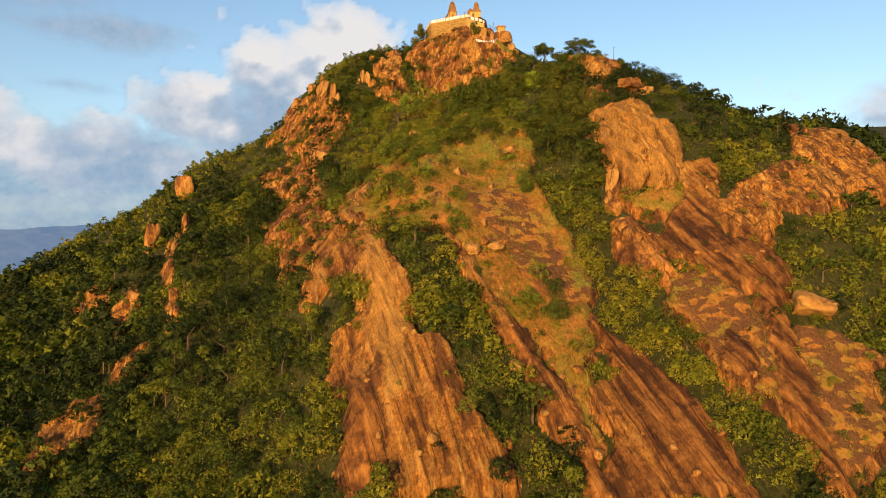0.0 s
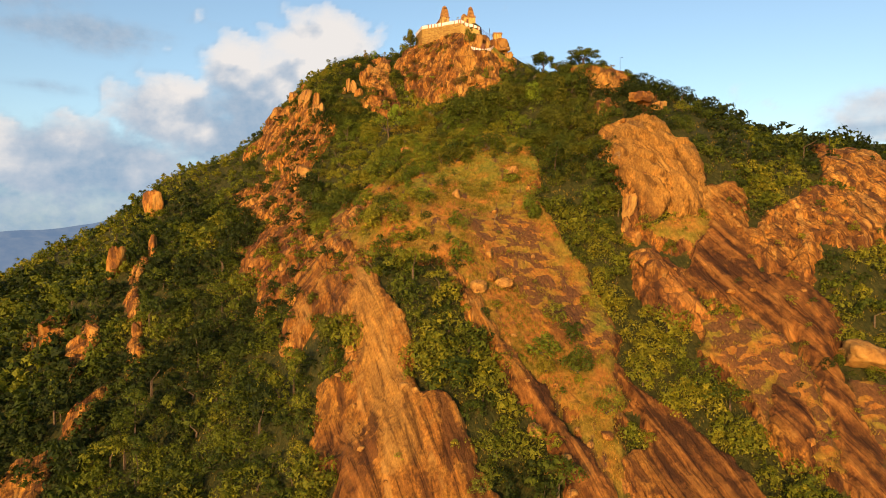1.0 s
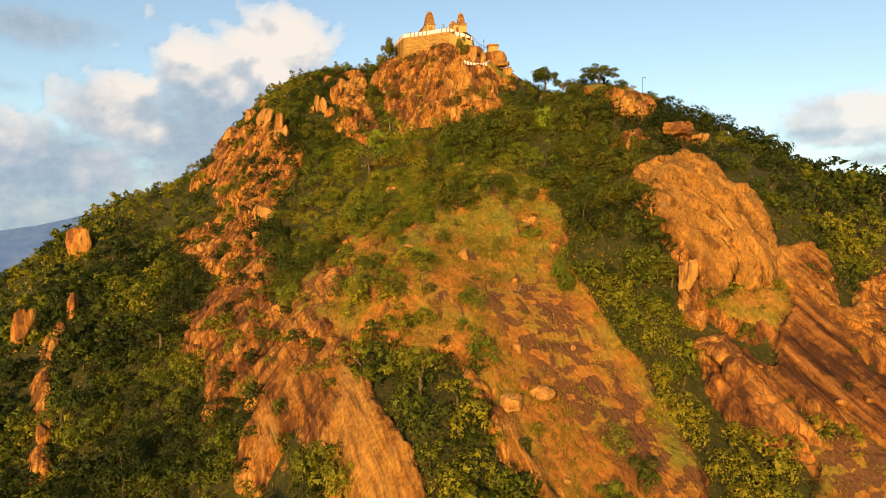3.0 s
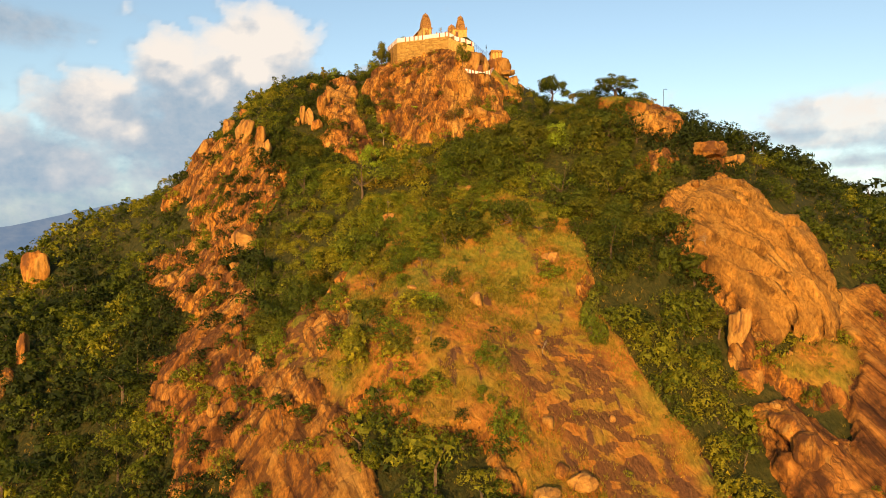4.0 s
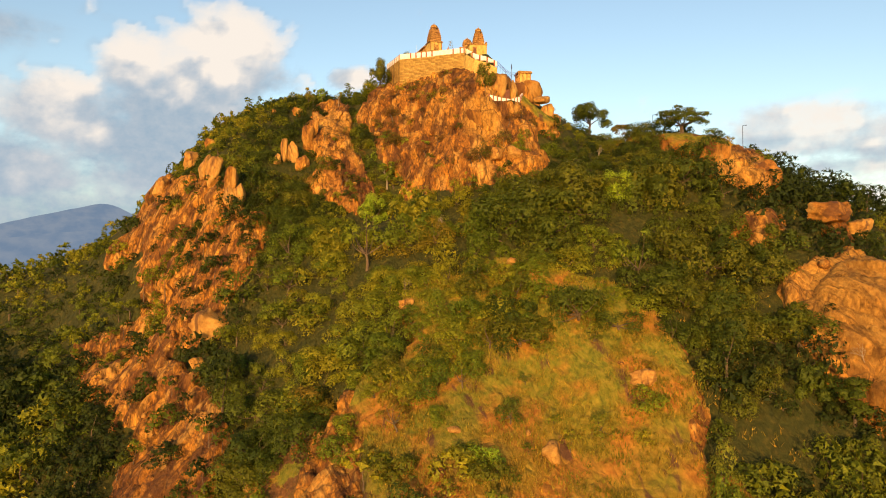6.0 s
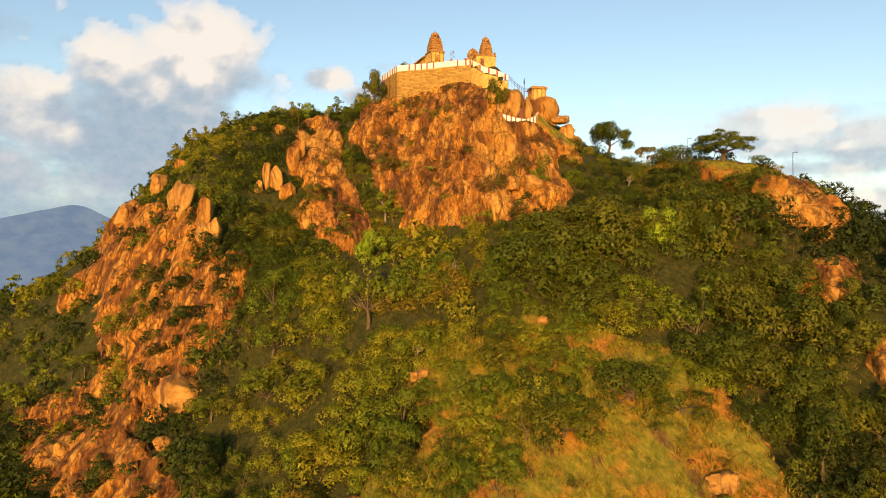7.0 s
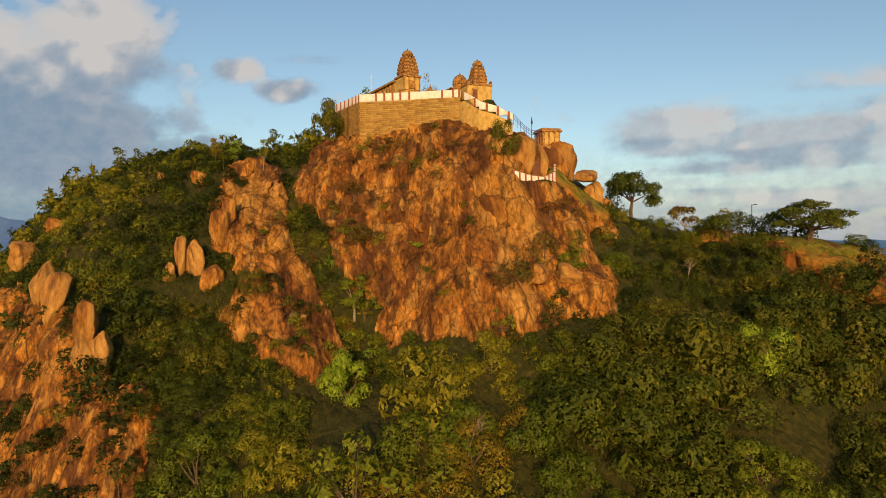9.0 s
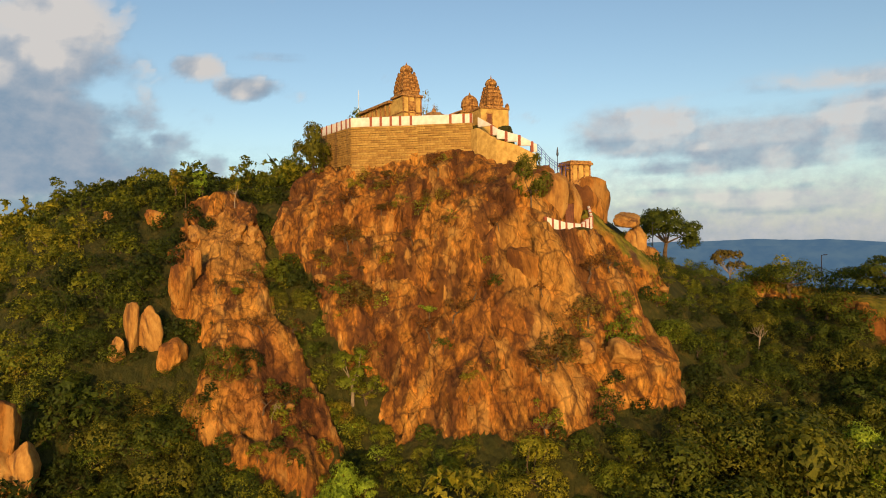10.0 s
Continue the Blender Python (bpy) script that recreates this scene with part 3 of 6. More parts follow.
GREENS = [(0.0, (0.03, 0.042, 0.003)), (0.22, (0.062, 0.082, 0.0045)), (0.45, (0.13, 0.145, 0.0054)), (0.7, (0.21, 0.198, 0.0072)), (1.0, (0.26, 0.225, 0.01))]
M_GROUND, M_ROCK, M_PALE = ground_material(), rock_material(), pale_rock_material()
M_LEAF = leaf_material("foliage", [(0.0, (0.09, 0.125, 0.006)), (0.45, (0.165, 0.19, 0.008)), (0.85, (0.255, 0.23, 0.0095)), (1.0, (0.23, 0.15, 0.011))], "object")
M_LEAF_DEEP = leaf_material("deep_foliage", [(0.0, (0.05, 0.07, 0.0045)), (0.5, (0.09, 0.108, 0.0054)), (1.0, (0.14, 0.13, 0.0063))], "object")
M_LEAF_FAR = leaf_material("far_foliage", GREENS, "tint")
M_LIME = leaf_material("lime_foliage", [(0.0, (0.25, 0.34, 0.016)), (1.0, (0.29, 0.36, 0.02))], "object")
M_SAGE = leaf_material("light_foliage", [(0.0, (0.15, 0.165, 0.012)), (1.0, (0.22, 0.2, 0.014))], "object")
M_DRY = leaf_material("dry_foliage", [(0.0, (0.13, 0.08, 0.014)), (1.0, (0.17, 0.125, 0.018))], "object")
M_GRASS = leaf_material("grass_blades", [(0.0, (0.15, 0.13, 0.01)), (0.5, (0.27, 0.18, 0.018)), (1.0, (0.4, 0.22, 0.03))], "tint")
M_BARK = plain_material("bark", (0.15, 0.1, 0.055), (0.07, 0.045, 0.025), 3.0)
M_PALE_BARK = plain_material("pale_bark", (0.32, 0.25, 0.16), (0.26, 0.18, 0.11), 3.0)
M_STONE = masonry_material()
M_CARVED = plain_material("carved_stone", (0.46, 0.24, 0.065), (0.13, 0.055, 0.017), 3.4, 0.9, 0, 0.16)
M_PLASTER = plain_material("ochre_plaster", (0.62, 0.41, 0.11), (0.4, 0.235, 0.055), 1.1, 0.9, 0, 0.05)
M_WHITE = plain_material("whitewash", (0.8, 0.77, 0.7), (0.68, 0.62, 0.52), 1.2, 0.8)
M_RED = plain_material("red_ochre_paint", (0.36, 0.1, 0.045), (0.26, 0.075, 0.035), 2.0, 0.8)
M_DOOR = plain_material("brown_door_paint", (0.2, 0.075, 0.035), (0.13, 0.05, 0.025), 3.0, 0.7)
M_METAL = plain_material("dark_painted_steel", (0.06, 0.06, 0.08), (0.03, 0.03, 0.04), 4.0, 0.5, 0.6)
M_RAIL = plain_material("blue_painted_steel", (0.1, 0.1, 0.3), (0.06, 0.06, 0.2), 4.0, 0.5, 0.3)


# ---- mesh helpers ----
def mesh_of(name, verts, faces, material, flat=False):
    """A mesh from an (n, 3) array and equal-sided faces."""
    verts, faces = np.asarray(verts, np.float32), np.asarray(faces, np.int32)
    me = bpy.data.meshes.new(name)
    k = faces.shape[1]
    me.vertices.add(len(verts))
    me.vertices.foreach_set("co", verts.ravel())
    me.loops.add(faces.size)
    me.loops.foreach_set("vertex_index", faces.ravel())
    me.polygons.add(len(faces))
    me.polygons.foreach_set("loop_start", np.arange(0, faces.size, k, dtype=np.int32))
    me.update(calc_edges=True)
    me.polygons.foreach_set("use_smooth", np.full(len(faces), not flat))
    if material:
        me.materials.append(material)
    return me


def float_layer(me, name, values):
    me.attributes.new(name, "FLOAT", "POINT").data.foreach_set("value", np.asarray(values, np.float32))


def part(name, bm, material, parent, label=""):
    me = bpy.data.meshes.new(name)
    if isinstance(bm, bpy.types.Mesh):
        bpy.data.meshes.remove(me)
        me = bm
    else:
        bm.to_mesh(me)
        bm.free()
        me.materials.append(material)
    ob = new(name, me)
    ob.parent = parent
    if label:
        ob["label"] = label
    return ob


def thing(name, label, category, group="", at=(0, 0, 0), turn=0.0):
    e = new(name)
    e.empty_display_size = 0.3
    e.matrix_basis = pose(*at, 0, 0, turn)
    return tagged(e, label, category, group)


def box(bm, x0, x1, y0, y1, z0, z1, taper=0.0, bevel=0.0):
    t = taper
    vs = [bm.verts.new(p) for p in ((x0, y0, z0), (x1, y0, z0), (x1, y1, z0), (x0, y1, z0),
                                    (x0 + t, y0 + t, z1), (x1 - t, y0 + t, z1), (x1 - t, y1 - t, z1), (x0 + t, y1 - t, z1))]
    fs = [bm.faces.new([vs[i] for i in q]) for q in ((3, 2, 1, 0), (4, 5, 6, 7), (0, 1, 5, 4), (1, 2, 6, 5), (2, 3, 7, 6), (3, 0, 4, 7))]
    if bevel:
        bmesh.ops.bevel(bm, geom=list({e for f in fs for e in f.edges}), offset=bevel, segments=1, affect="EDGES")
    return bm


def tube(bm, a, b, r0, r1, sides=6):
    a, b = Vector(a), Vector(b)
    d = (b - a).normalized()
    u = d.orthogonal().normalized()
    w = d.cross(u)
    rings = []
    for p, r in ((a, r0), (b, r1)):
        rings.append([bm.verts.new(p + (u * math.cos(k * math.tau / sides) + w * math.sin(k * math.tau / sides)) * r) for k in range(sides)])
    for k in range(sides):
        bm.faces.new((rings[0][k], rings[0][(k + 1) % sides], rings[1][(k + 1) % sides], rings[1][k]))
    bm.faces.new(rings[1])
    return bm


def lathe(bm, cx, cy, profile, sides=12):
    rings = [[bm.verts.new((cx + r * math.cos(k * math.tau / sides), cy + r * math.sin(k * math.tau / sides), z)) for k in range(sides)] for r, z in profile]
    for a, b in zip(rings, rings[1:]):
        for k in range(sides):
            bm.faces.new((a[k], a[(k + 1) % sides], b[(k + 1) % sides], b[k]))
    bm.faces.new(rings[-1])
    return bm


# ---- ground: one sheet out to the horizon ----
def steps(dense, far, growth=1.35):
    lo, hi = [], []
    s, v = dense[1] - dense[0], dense[0]
    while v > far[0]:
        s *= growth
        v -= s
        lo.append(max(v, far[0]))
    s, v = dense[-1] - dense[-2], dense[-1]
    while v < far[1]:
        s *= growth
        v += s
        hi.append(min(v, far[1]))
    return np.array(lo[::-1] + list(dense) + hi)


def build_ground():
    gx = steps(np.concatenate([np.arange(-112, -60, 0.9), np.arange(-60, 62, 0.42), np.arange(62, 112, 0.8)]), (-4600, 4600))
    gy = steps(np.concatenate([np.arange(96, 205, 0.48), np.arange(205, 236, 0.42), np.arange(236, 272, 0.3), np.arange(272, 302, 0.9)]), (-2500, 4600))
    x, y = np.meshgrid(gx, gy)
    z, rock, grass = land(x, y)
    ny, nx = x.shape
    gzx, gzy = np.gradient(z, gx, axis=1), np.gradient(z, gy, axis=0)
    up = 1 / np.sqrt(1 + gzx**2 + gzy**2)
    nrm = np.stack([-gzx * up, -gzy * up, up])
    rock = np.maximum(rock, smooth(0.62, 0.5, up) * smooth(60, 80, z) * (1 - wooded(x, y)))
    away = court_depth(x, y)
    rock = rock * smooth(0.3, -0.3, away)
    core = smooth(-130, -112, x) * smooth(130, 112, x) * smooth(80, 96, y) * smooth(325, 302, y)
    # broken rock: tilted blocks with open joints, flutes running down the face
    wx, wy = x + 2.0 * (fbm(x / 6, y / 6, z / 6, 3, 3) - 0.5), y + 2.0 * (fbm(x / 6, y / 6, z / 6, 3, 9) - 0.5)
    f1, f2, who, tilt = cells(wx / 5.0, wy / 6.0, z / 12.0, 11)
    g1, g2, who2, tilt2 = cells(wx / 1.8, wy / 2.3, z / 4.6, 31)
    k1, k2, who3, tilt3 = cells(x / 0.9, y / 1.2, z / 1.7, 51)
    flute = fbm(wx / 0.9, wy / 6.0, z / 7.0, 3, 21) - 0.5
    lump = fbm(x / 11.0, y / 11.0, z / 11.0, 4, 5) - 0.5
    calm = 0.35 + 0.35 * smooth(-18, -26, x) * smooth(190, 205, y) * smooth(264, 254, y)
    blocks = (1.3 * (who - 0.5) + 1.7 * tilt - 0.8 * smooth(0.08, 0.0, f2 - f1)
              + (1 - calm) * (0.3 * (who2 - 0.5) + 0.4 * tilt2 - 0.3 * smooth(0.1, 0.0, g2 - g1) + 0.1 * (who3 - 0.5) + 0.1 * tilt3) + 0.34 * flute)
    # run-off: noise drawn out along the fall line
    fall = np.stack([-gzx, -gzy, -(gzx**2 + gzy**2)])
    fall = fall / (np.sqrt((fall**2).sum(0)) + 1e-6)
    slab = np.maximum(smooth(0.8, 1.3, bands_plain(x, y, SLABS)), smooth(-1.0, 1.0, inside(x, y, SMOOTH_RIBS)))
    # on the long ribs the streaks follow the rib, not its flanks
    along = 0.24 + 0.24 * smooth(0, 10, x)
    rib = np.stack([along, -np.ones(x.shape), along * gzx - gzy])
    rib = rib / np.sqrt((rib**2).sum(0))
    lean = slab * smooth(175, 165, y)
    fall = fall * (1 - lean) + rib * lean
    run = np.zeros(x.shape)
    on = (rock > 0.02) & (core > 0)
    px, py, pz, fx, fy, fz = x[on], y[on], z[on], fall[0][on], fall[1][on], fall[2][on]
    acc = 0.0
    for width, reach, seed in ((1.7, 1.3, 140), (0.8, 1.0, 147)):
        part_sum = 0.0
        for k in range(-4, 5):
            s = reach * k
            part_sum = part_sum + value_noise((px + fx * s) / width, (py + fy * s) / width, (pz + fz * s) / width, seed)
        acc = acc + (part_sum - part_sum.mean()) / part_sum.std()
    acc = acc / acc.std()
    run[on] = acc
    flow_relief = np.clip(run, -1.6, 1.6) * (0.1 + 0.05 * slab)
    soft = 0.5 * (fbm(x / 2.2, y / 2.2, z / 2.2, 4, 60) - 0.5) + 1.4 * (fbm(x / 12, y / 12, z * 0, 3, 66) - 0.5)
    d = blocks * (1 - 0.88 * slab) + 2.4 * lump * (1 - 0.5 * slab)
    d = d + flow_relief
    # the great bulge on the east side: an overhanging dome with slanting creases
    u, v = (x - 52.0) * 0.97 + (y - 183.5) * 0.25, (y - 183.5) * 0.97 - (x - 52.0) * 0.25
    dome = 1 - (np.abs(u) / 9.0) ** 2.4 - (np.abs(v) / 13.5) ** 2.4 + 0.5 * (fbm(x / 5, y / 5, x * 0, 3, 150) - 0.5)
    crease = fbm((u + 0.55 * v) / 1.5, (v - 0.55 * u) / 9.0, x * 0, 3, 155) - 0.5
    d = d + rock * np.sqrt(np.clip(dome, 0, 1)) * (3.3 + 4.4 * crease - 2.0 * smooth(0.03, 0.0, np.abs(crease)))
    d = (d * rock + soft * (1 - rock)) * core * smooth(0.3, -1.5, away)
    co = np.stack([x, y, z]) + nrm * d
    idx = np.arange(ny * nx).reshape(ny, nx)
    faces = np.stack([idx[:-1, :-1], idx[:-1, 1:], idx[1:, 1:], idx[1:, :-1]], -1).reshape(-1, 4)
    me = mesh_of("ground", co.reshape(3, -1).T, faces, M_GROUND)
    wear = 0.5 * (fbm(x / 5, y / 5, z / 8, 4, 45) - 0.5)
    float_layer(me, "tone", (smooth(0.7, 1.3, bands_plain(x, y, PALE_ROCK) + wear) - smooth(0.7, 1.2, bands_plain(x, y, DARK_ROCK) + 2 * wear)).ravel())
    float_layer(me, "run", np.clip(0.29 + 0.095 * run, 0, 1).ravel())
    float_layer(me, "lower", smooth(215, 195, y).ravel())
    float_layer(me, "slab", np.maximum(smooth(-1.0, 1.0, inside(x, y, SMOOTH_RIBS)), 0.75 * smooth(0.0, 0.3, dome)).ravel())
    float_layer(me, "rock", rock.ravel())
    float_layer(me, "grass", grass.ravel())
    stain = smooth(-1.5, 2.5, inside(x, y, STAINED) + 0.6 * ragged(x, y, 240))
    float_layer(me, "stain", stain.ravel())
    lush = smooth(172, 194, y + 10 * (fbm(x / 9, y / 9, x * 0, 3, 250) - 0.5)) + smooth(26, 30, x) * smooth(44, 40, x) * smooth(132, 140, y) * smooth(178, 170, y)
    float_layer(me, "lush", np.clip(lush, 0, 1).ravel())
    ob = tagged(new("ground", me), "rocky hillside of orange-brown granite, dry grass and red soil", "hillside", "", "structure")
    return ob, gx, gy, co[2], rock, grass, stain


GROUND, GX, GY, GZ, GROCK, GGRASS, GSTAIN = build_ground()


def sample(field, x, y):
    x, y = np.asarray(x, float), np.asarray(y, float)
    i, j = np.clip(np.searchsorted(GX, x) - 1, 0, len(GX) - 2), np.clip(np.searchsorted(GY, y) - 1, 0, len(GY) - 2)
    u, v = (x - GX[i]) / (GX[i + 1] - GX[i]), (y - GY[j]) / (GY[j + 1] - GY[j])
    return (field[j, i] * (1 - u) + field[j, i + 1] * u) * (1 - v) + (field[j + 1, i] * (1 - u) + field[j + 1, i + 1] * u) * v


def ground_z(x, y):
    return float(sample(GZ, x, y))


# ---- sky and distance ----
def build_clouds():
    az, el = np.meshgrid(np.arange(-58, 70.1, 0.34), np.arange(-3, 26.1, 0.28))
    ny, nx = az.shape
    billow = 1 - 2 * np.abs(fbm(az / 5.5, el / 4.2, az * 0, 3, 80) - 0.5)
    puffy = fbm(az / 2.3, el / 1.8, az * 0, 6, 90)
    wisp = fbm(az / 9.0, el / 1.6, az * 0 + 3, 5, 95)
    heaps = [(-8.5, 17.0, 4.2, 2.3, 1.05), (-9.5, 14.2, 5.6, 2.2, 0.95), (-15.6, 14.0, 2.8, 2.7, 1.0), (-13, 11.5, 6.5, 3.0, 1.0), (-20.5, 10.8, 4.0, 2.6, 1.0), (-12, 9.0, 9, 3.4, 1.0), (-9, 7.0, 10, 3.0, 0.95),
             (-28, 6.5, 9, 3.2, 0.95), (-44, 8, 12, 4.0, 0.95), (-56, 12, 9, 5.0, 0.9), (1.2, 14.6, 2.0, 0.9, 0.85), (5.0, 13.2, 2.4, 0.9, 0.85), (-1.6, 9.0, 1.2, 0.7, 0.6)]
    sheets = [(-25.6, 16.2, 8, 1.6, 0.78), (-34, 17.8, 9, 1.8, 0.72), (-30, 12.0, 5, 0.8, 0.55), (7, 15.6, 4.0, 0.6, 0.66), (37, 9.4, 6.0, 2.2, 1.1), (45, 8.4, 9, 2.3, 1.15), (56, 9.0, 11, 2.6, 1.15),
              (45, 3.8, 14, 1.8, 0.75), (52, 12.0, 7, 0.9, 0.7), (62, 4.4, 14, 2.0, 0.75), (40, 6.6, 9, 1.0, 0.7)]

    def spread(rows):
        out = np.zeros(az.shape)
        for ca, ce, ra, re, k in rows:
            out = np.maximum(out, k * np.exp(-((az - ca) / ra) ** 2 - ((el - ce) / re) ** 2))
        return out
    cov = 1.25 * spread(heaps) + 0.36 * (billow - 0.62) + 0.85 * (puffy - 0.5)
    thin = spread(sheets) + 0.9 * (wisp - 0.5)
    alpha = np.maximum(smooth(0.3, 0.58, cov) * (0.78 + 0.23 * smooth(0.5, 0.9, cov)), smooth(0.24, 0.8, thin) * 0.86)
    bank = smooth(10.5, 4.5, el + 4 * (wisp - 0.5)) * smooth(4, -10, az) * 0.9
    haze = smooth(10.0, 0.5, el) * 0.92
    lift = np.zeros(az.shape)
    lift[:-6, 3:] = cov[6:, :-3]
    edge = np.where(az < -10, 15.0 + 0.42 * (az + 10), 15.0)
    lit = smooth(-3.2, 4.2, el - edge + 11.0 * (puffy - 0.5) + 4.0 * (billow - 0.62)) * (0.6 + 0.5 * smooth(-0.25, 0.25, cov - lift)) + 0.16 + 0.18 * smooth(0.42, 0.62, puffy)
    lit = lit * (1 - 0.42 * smooth(-14, -24, az))
    over = np.zeros(az.shape)
    over[:-5] = thin[5:]
    top_lit = smooth(0.0, 0.3, thin - over)
    lit = np.where(smooth(0.32, 0.58, cov) > 0.2, lit, 0.16 + (0.14 + 0.4 * top_lit) * smooth(10, 30, az) + 0.5 * smooth(0.44, 0.66, puffy + 0.3 * (wisp - 0.5)) * smooth(-1, 7, el) * smooth(-15, 10, az))
    lit = np.where((bank > alpha) | (haze > alpha), 0.04 + 0.46 * smooth(5, 40, az) + 0.16 * smooth(0.4, 0.65, wisp), lit)
    alpha = np.maximum(np.maximum(alpha, bank), haze)
    r = 4500.0
    ra, rel = np.radians(az), np.radians(el)
    co = np.stack([r * np.sin(ra) * np.cos(rel), 150 + r * np.cos(ra) * np.cos(rel), 150 + r * np.sin(rel)], -1).reshape(-1, 3)
    idx = np.arange(ny * nx).reshape(ny, nx)
    faces = np.stack([idx[:-1, :-1], idx[1:, :-1], idx[1:, 1:], idx[:-1, 1:]], -1).reshape(-1, 4)
    m = bpy.data.materials.new("cloud")
    m.use_nodes = True
    n, l = m.node_tree.nodes, m.node_tree.links
    n.remove(n["Principled BSDF"])
    ca, cl = n.new("ShaderNodeAttribute"), n.new("ShaderNodeAttribute")
    ca.attribute_name, cl.attribute_name = "cover", "lit"
    def sums(op, a, b, third=None):
        node = n.new("ShaderNodeMath")
        node.operation = op
        for sock, v in zip(node.inputs, (a, b, third)):
            if isinstance(v, (int, float)):
                sock.default_value = v
            elif v is not None:
                l.new(v, sock)
        return node.outputs[0]
    puff = sums("SUBTRACT", noise_node(n, l, 0.009, 7, (1, 1, 1.4), rough=0.6), 0.5)
    curl = sums("SUBTRACT", noise_node(n, l, 0.014, 7, (1, 1, 1.3), rough=0.6), 0.5)
    cover = ca.outputs["Fac"]
    rim = sums("MULTIPLY", sums("MULTIPLY", cover, sums("SUBTRACT", 1.0, cover)), 4.5)
    cover = sums("MULTIPLY_ADD", rim, puff, cover)
    shade = sums("MULTIPLY_ADD", curl, 0.55, cl.outputs["Fac"])
    tone = ramp(n, l, shade, [(0.0, (0.31, 0.43, 0.55)), (0.45, (0.54, 0.585, 0.635)), (1.0, (0.92, 0.84, 0.76))])
    em, tr, ms = n.new("ShaderNodeEmission"), n.new("ShaderNodeBsdfTransparent"), n.new("ShaderNodeMixShader")
    l.new(tone, em.inputs["Color"])
    em.inputs["Strength"].default_value = 0.66
    l.new(cover, ms.inputs[0])
    l.new(tr.outputs[0], ms.inputs[1])
    l.new(em.outputs[0], ms.inputs[2])
    l.new(ms.outputs[0], n["Material Output"].inputs["Surface"])
    me = mesh_of("cloud_bank", co, faces, m)
    float_layer(me, "cover", alpha.ravel())
    float_layer(me, "lit", lit.ravel())
    return tagged(new("backdrop", me), "white and blue-grey cumulus clouds over the horizon", "sky", "", "structure")


build_clouds()


def build_mountains():
    m = bpy.data.materials.new("haze_blue_mountain")
    m.use_nodes = True
    n, l = m.node_tree.nodes, m.node_tree.links
    n.remove(n["Principled BSDF"])
    # the air's haze is painted as a flat blue glow, paler to the west
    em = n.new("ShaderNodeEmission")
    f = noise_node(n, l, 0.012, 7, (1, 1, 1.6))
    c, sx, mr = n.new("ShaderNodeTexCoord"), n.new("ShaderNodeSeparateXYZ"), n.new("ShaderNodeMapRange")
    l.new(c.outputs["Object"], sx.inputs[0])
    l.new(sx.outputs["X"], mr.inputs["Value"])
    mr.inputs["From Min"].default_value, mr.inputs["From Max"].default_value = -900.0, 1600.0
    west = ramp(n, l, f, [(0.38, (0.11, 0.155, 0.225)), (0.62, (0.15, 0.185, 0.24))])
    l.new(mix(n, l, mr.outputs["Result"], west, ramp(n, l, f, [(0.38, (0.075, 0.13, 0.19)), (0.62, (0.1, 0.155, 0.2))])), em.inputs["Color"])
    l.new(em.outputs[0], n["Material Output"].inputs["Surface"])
    for ring, (dist, seed) in enumerate(((4100.0, 3), (3300.0, 8))):
        az = np.radians(np.arange(-80, 85, 0.25))
        deg = np.degrees(az)
        top = 1.0 + 2.2 * np.exp(-((deg + 18.5) / 7.0) ** 2) + 0.5 * np.exp(-((deg + 17.3) / 1.6) ** 2) + 0.4 * np.exp(-((deg + 12.8) / 1.4) ** 2) - 0.55 * smooth(12, 30, deg) + 0.8 * (fbm(deg / 6.0, deg * 0 + ring * 9, deg * 0, 5, seed) - 0.5)
        top = top if ring == 0 else top * 0.6 - 0.2
        rows = []
        for back, share in ((0.0, -0.4), (60.0, 0.25), (110.0, 0.6), (150.0, 0.85), (190.0, 1.0), (330.0, 0.4)):
            crag = 30 * (fbm(deg / 1.6, deg * 0 + share * 3, deg * 0, 4, seed + 5) - 0.5) * (0 < share < 1)
            r = dist + back + crag
            h = 170 + r * np.tan(np.radians(top)) if share > 0 else np.full(az.shape, 0.0)
            z = np.where(share > 0, h * share, -20.0)
            rows.append(np.stack([r * np.sin(az), 150 + r * np.cos(az), z], -1))
        co = np.stack(rows)
        k, nx = co.shape[:2]
        idx = np.arange(k * nx).reshape(k, nx)
        faces = np.stack([idx[:-1, :-1], idx[:-1, 1:], idx[1:, 1:], idx[1:, :-1]], -1).reshape(-1, 4)
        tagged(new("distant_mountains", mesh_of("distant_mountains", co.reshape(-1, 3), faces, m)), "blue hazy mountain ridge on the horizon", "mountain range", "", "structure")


build_mountains()


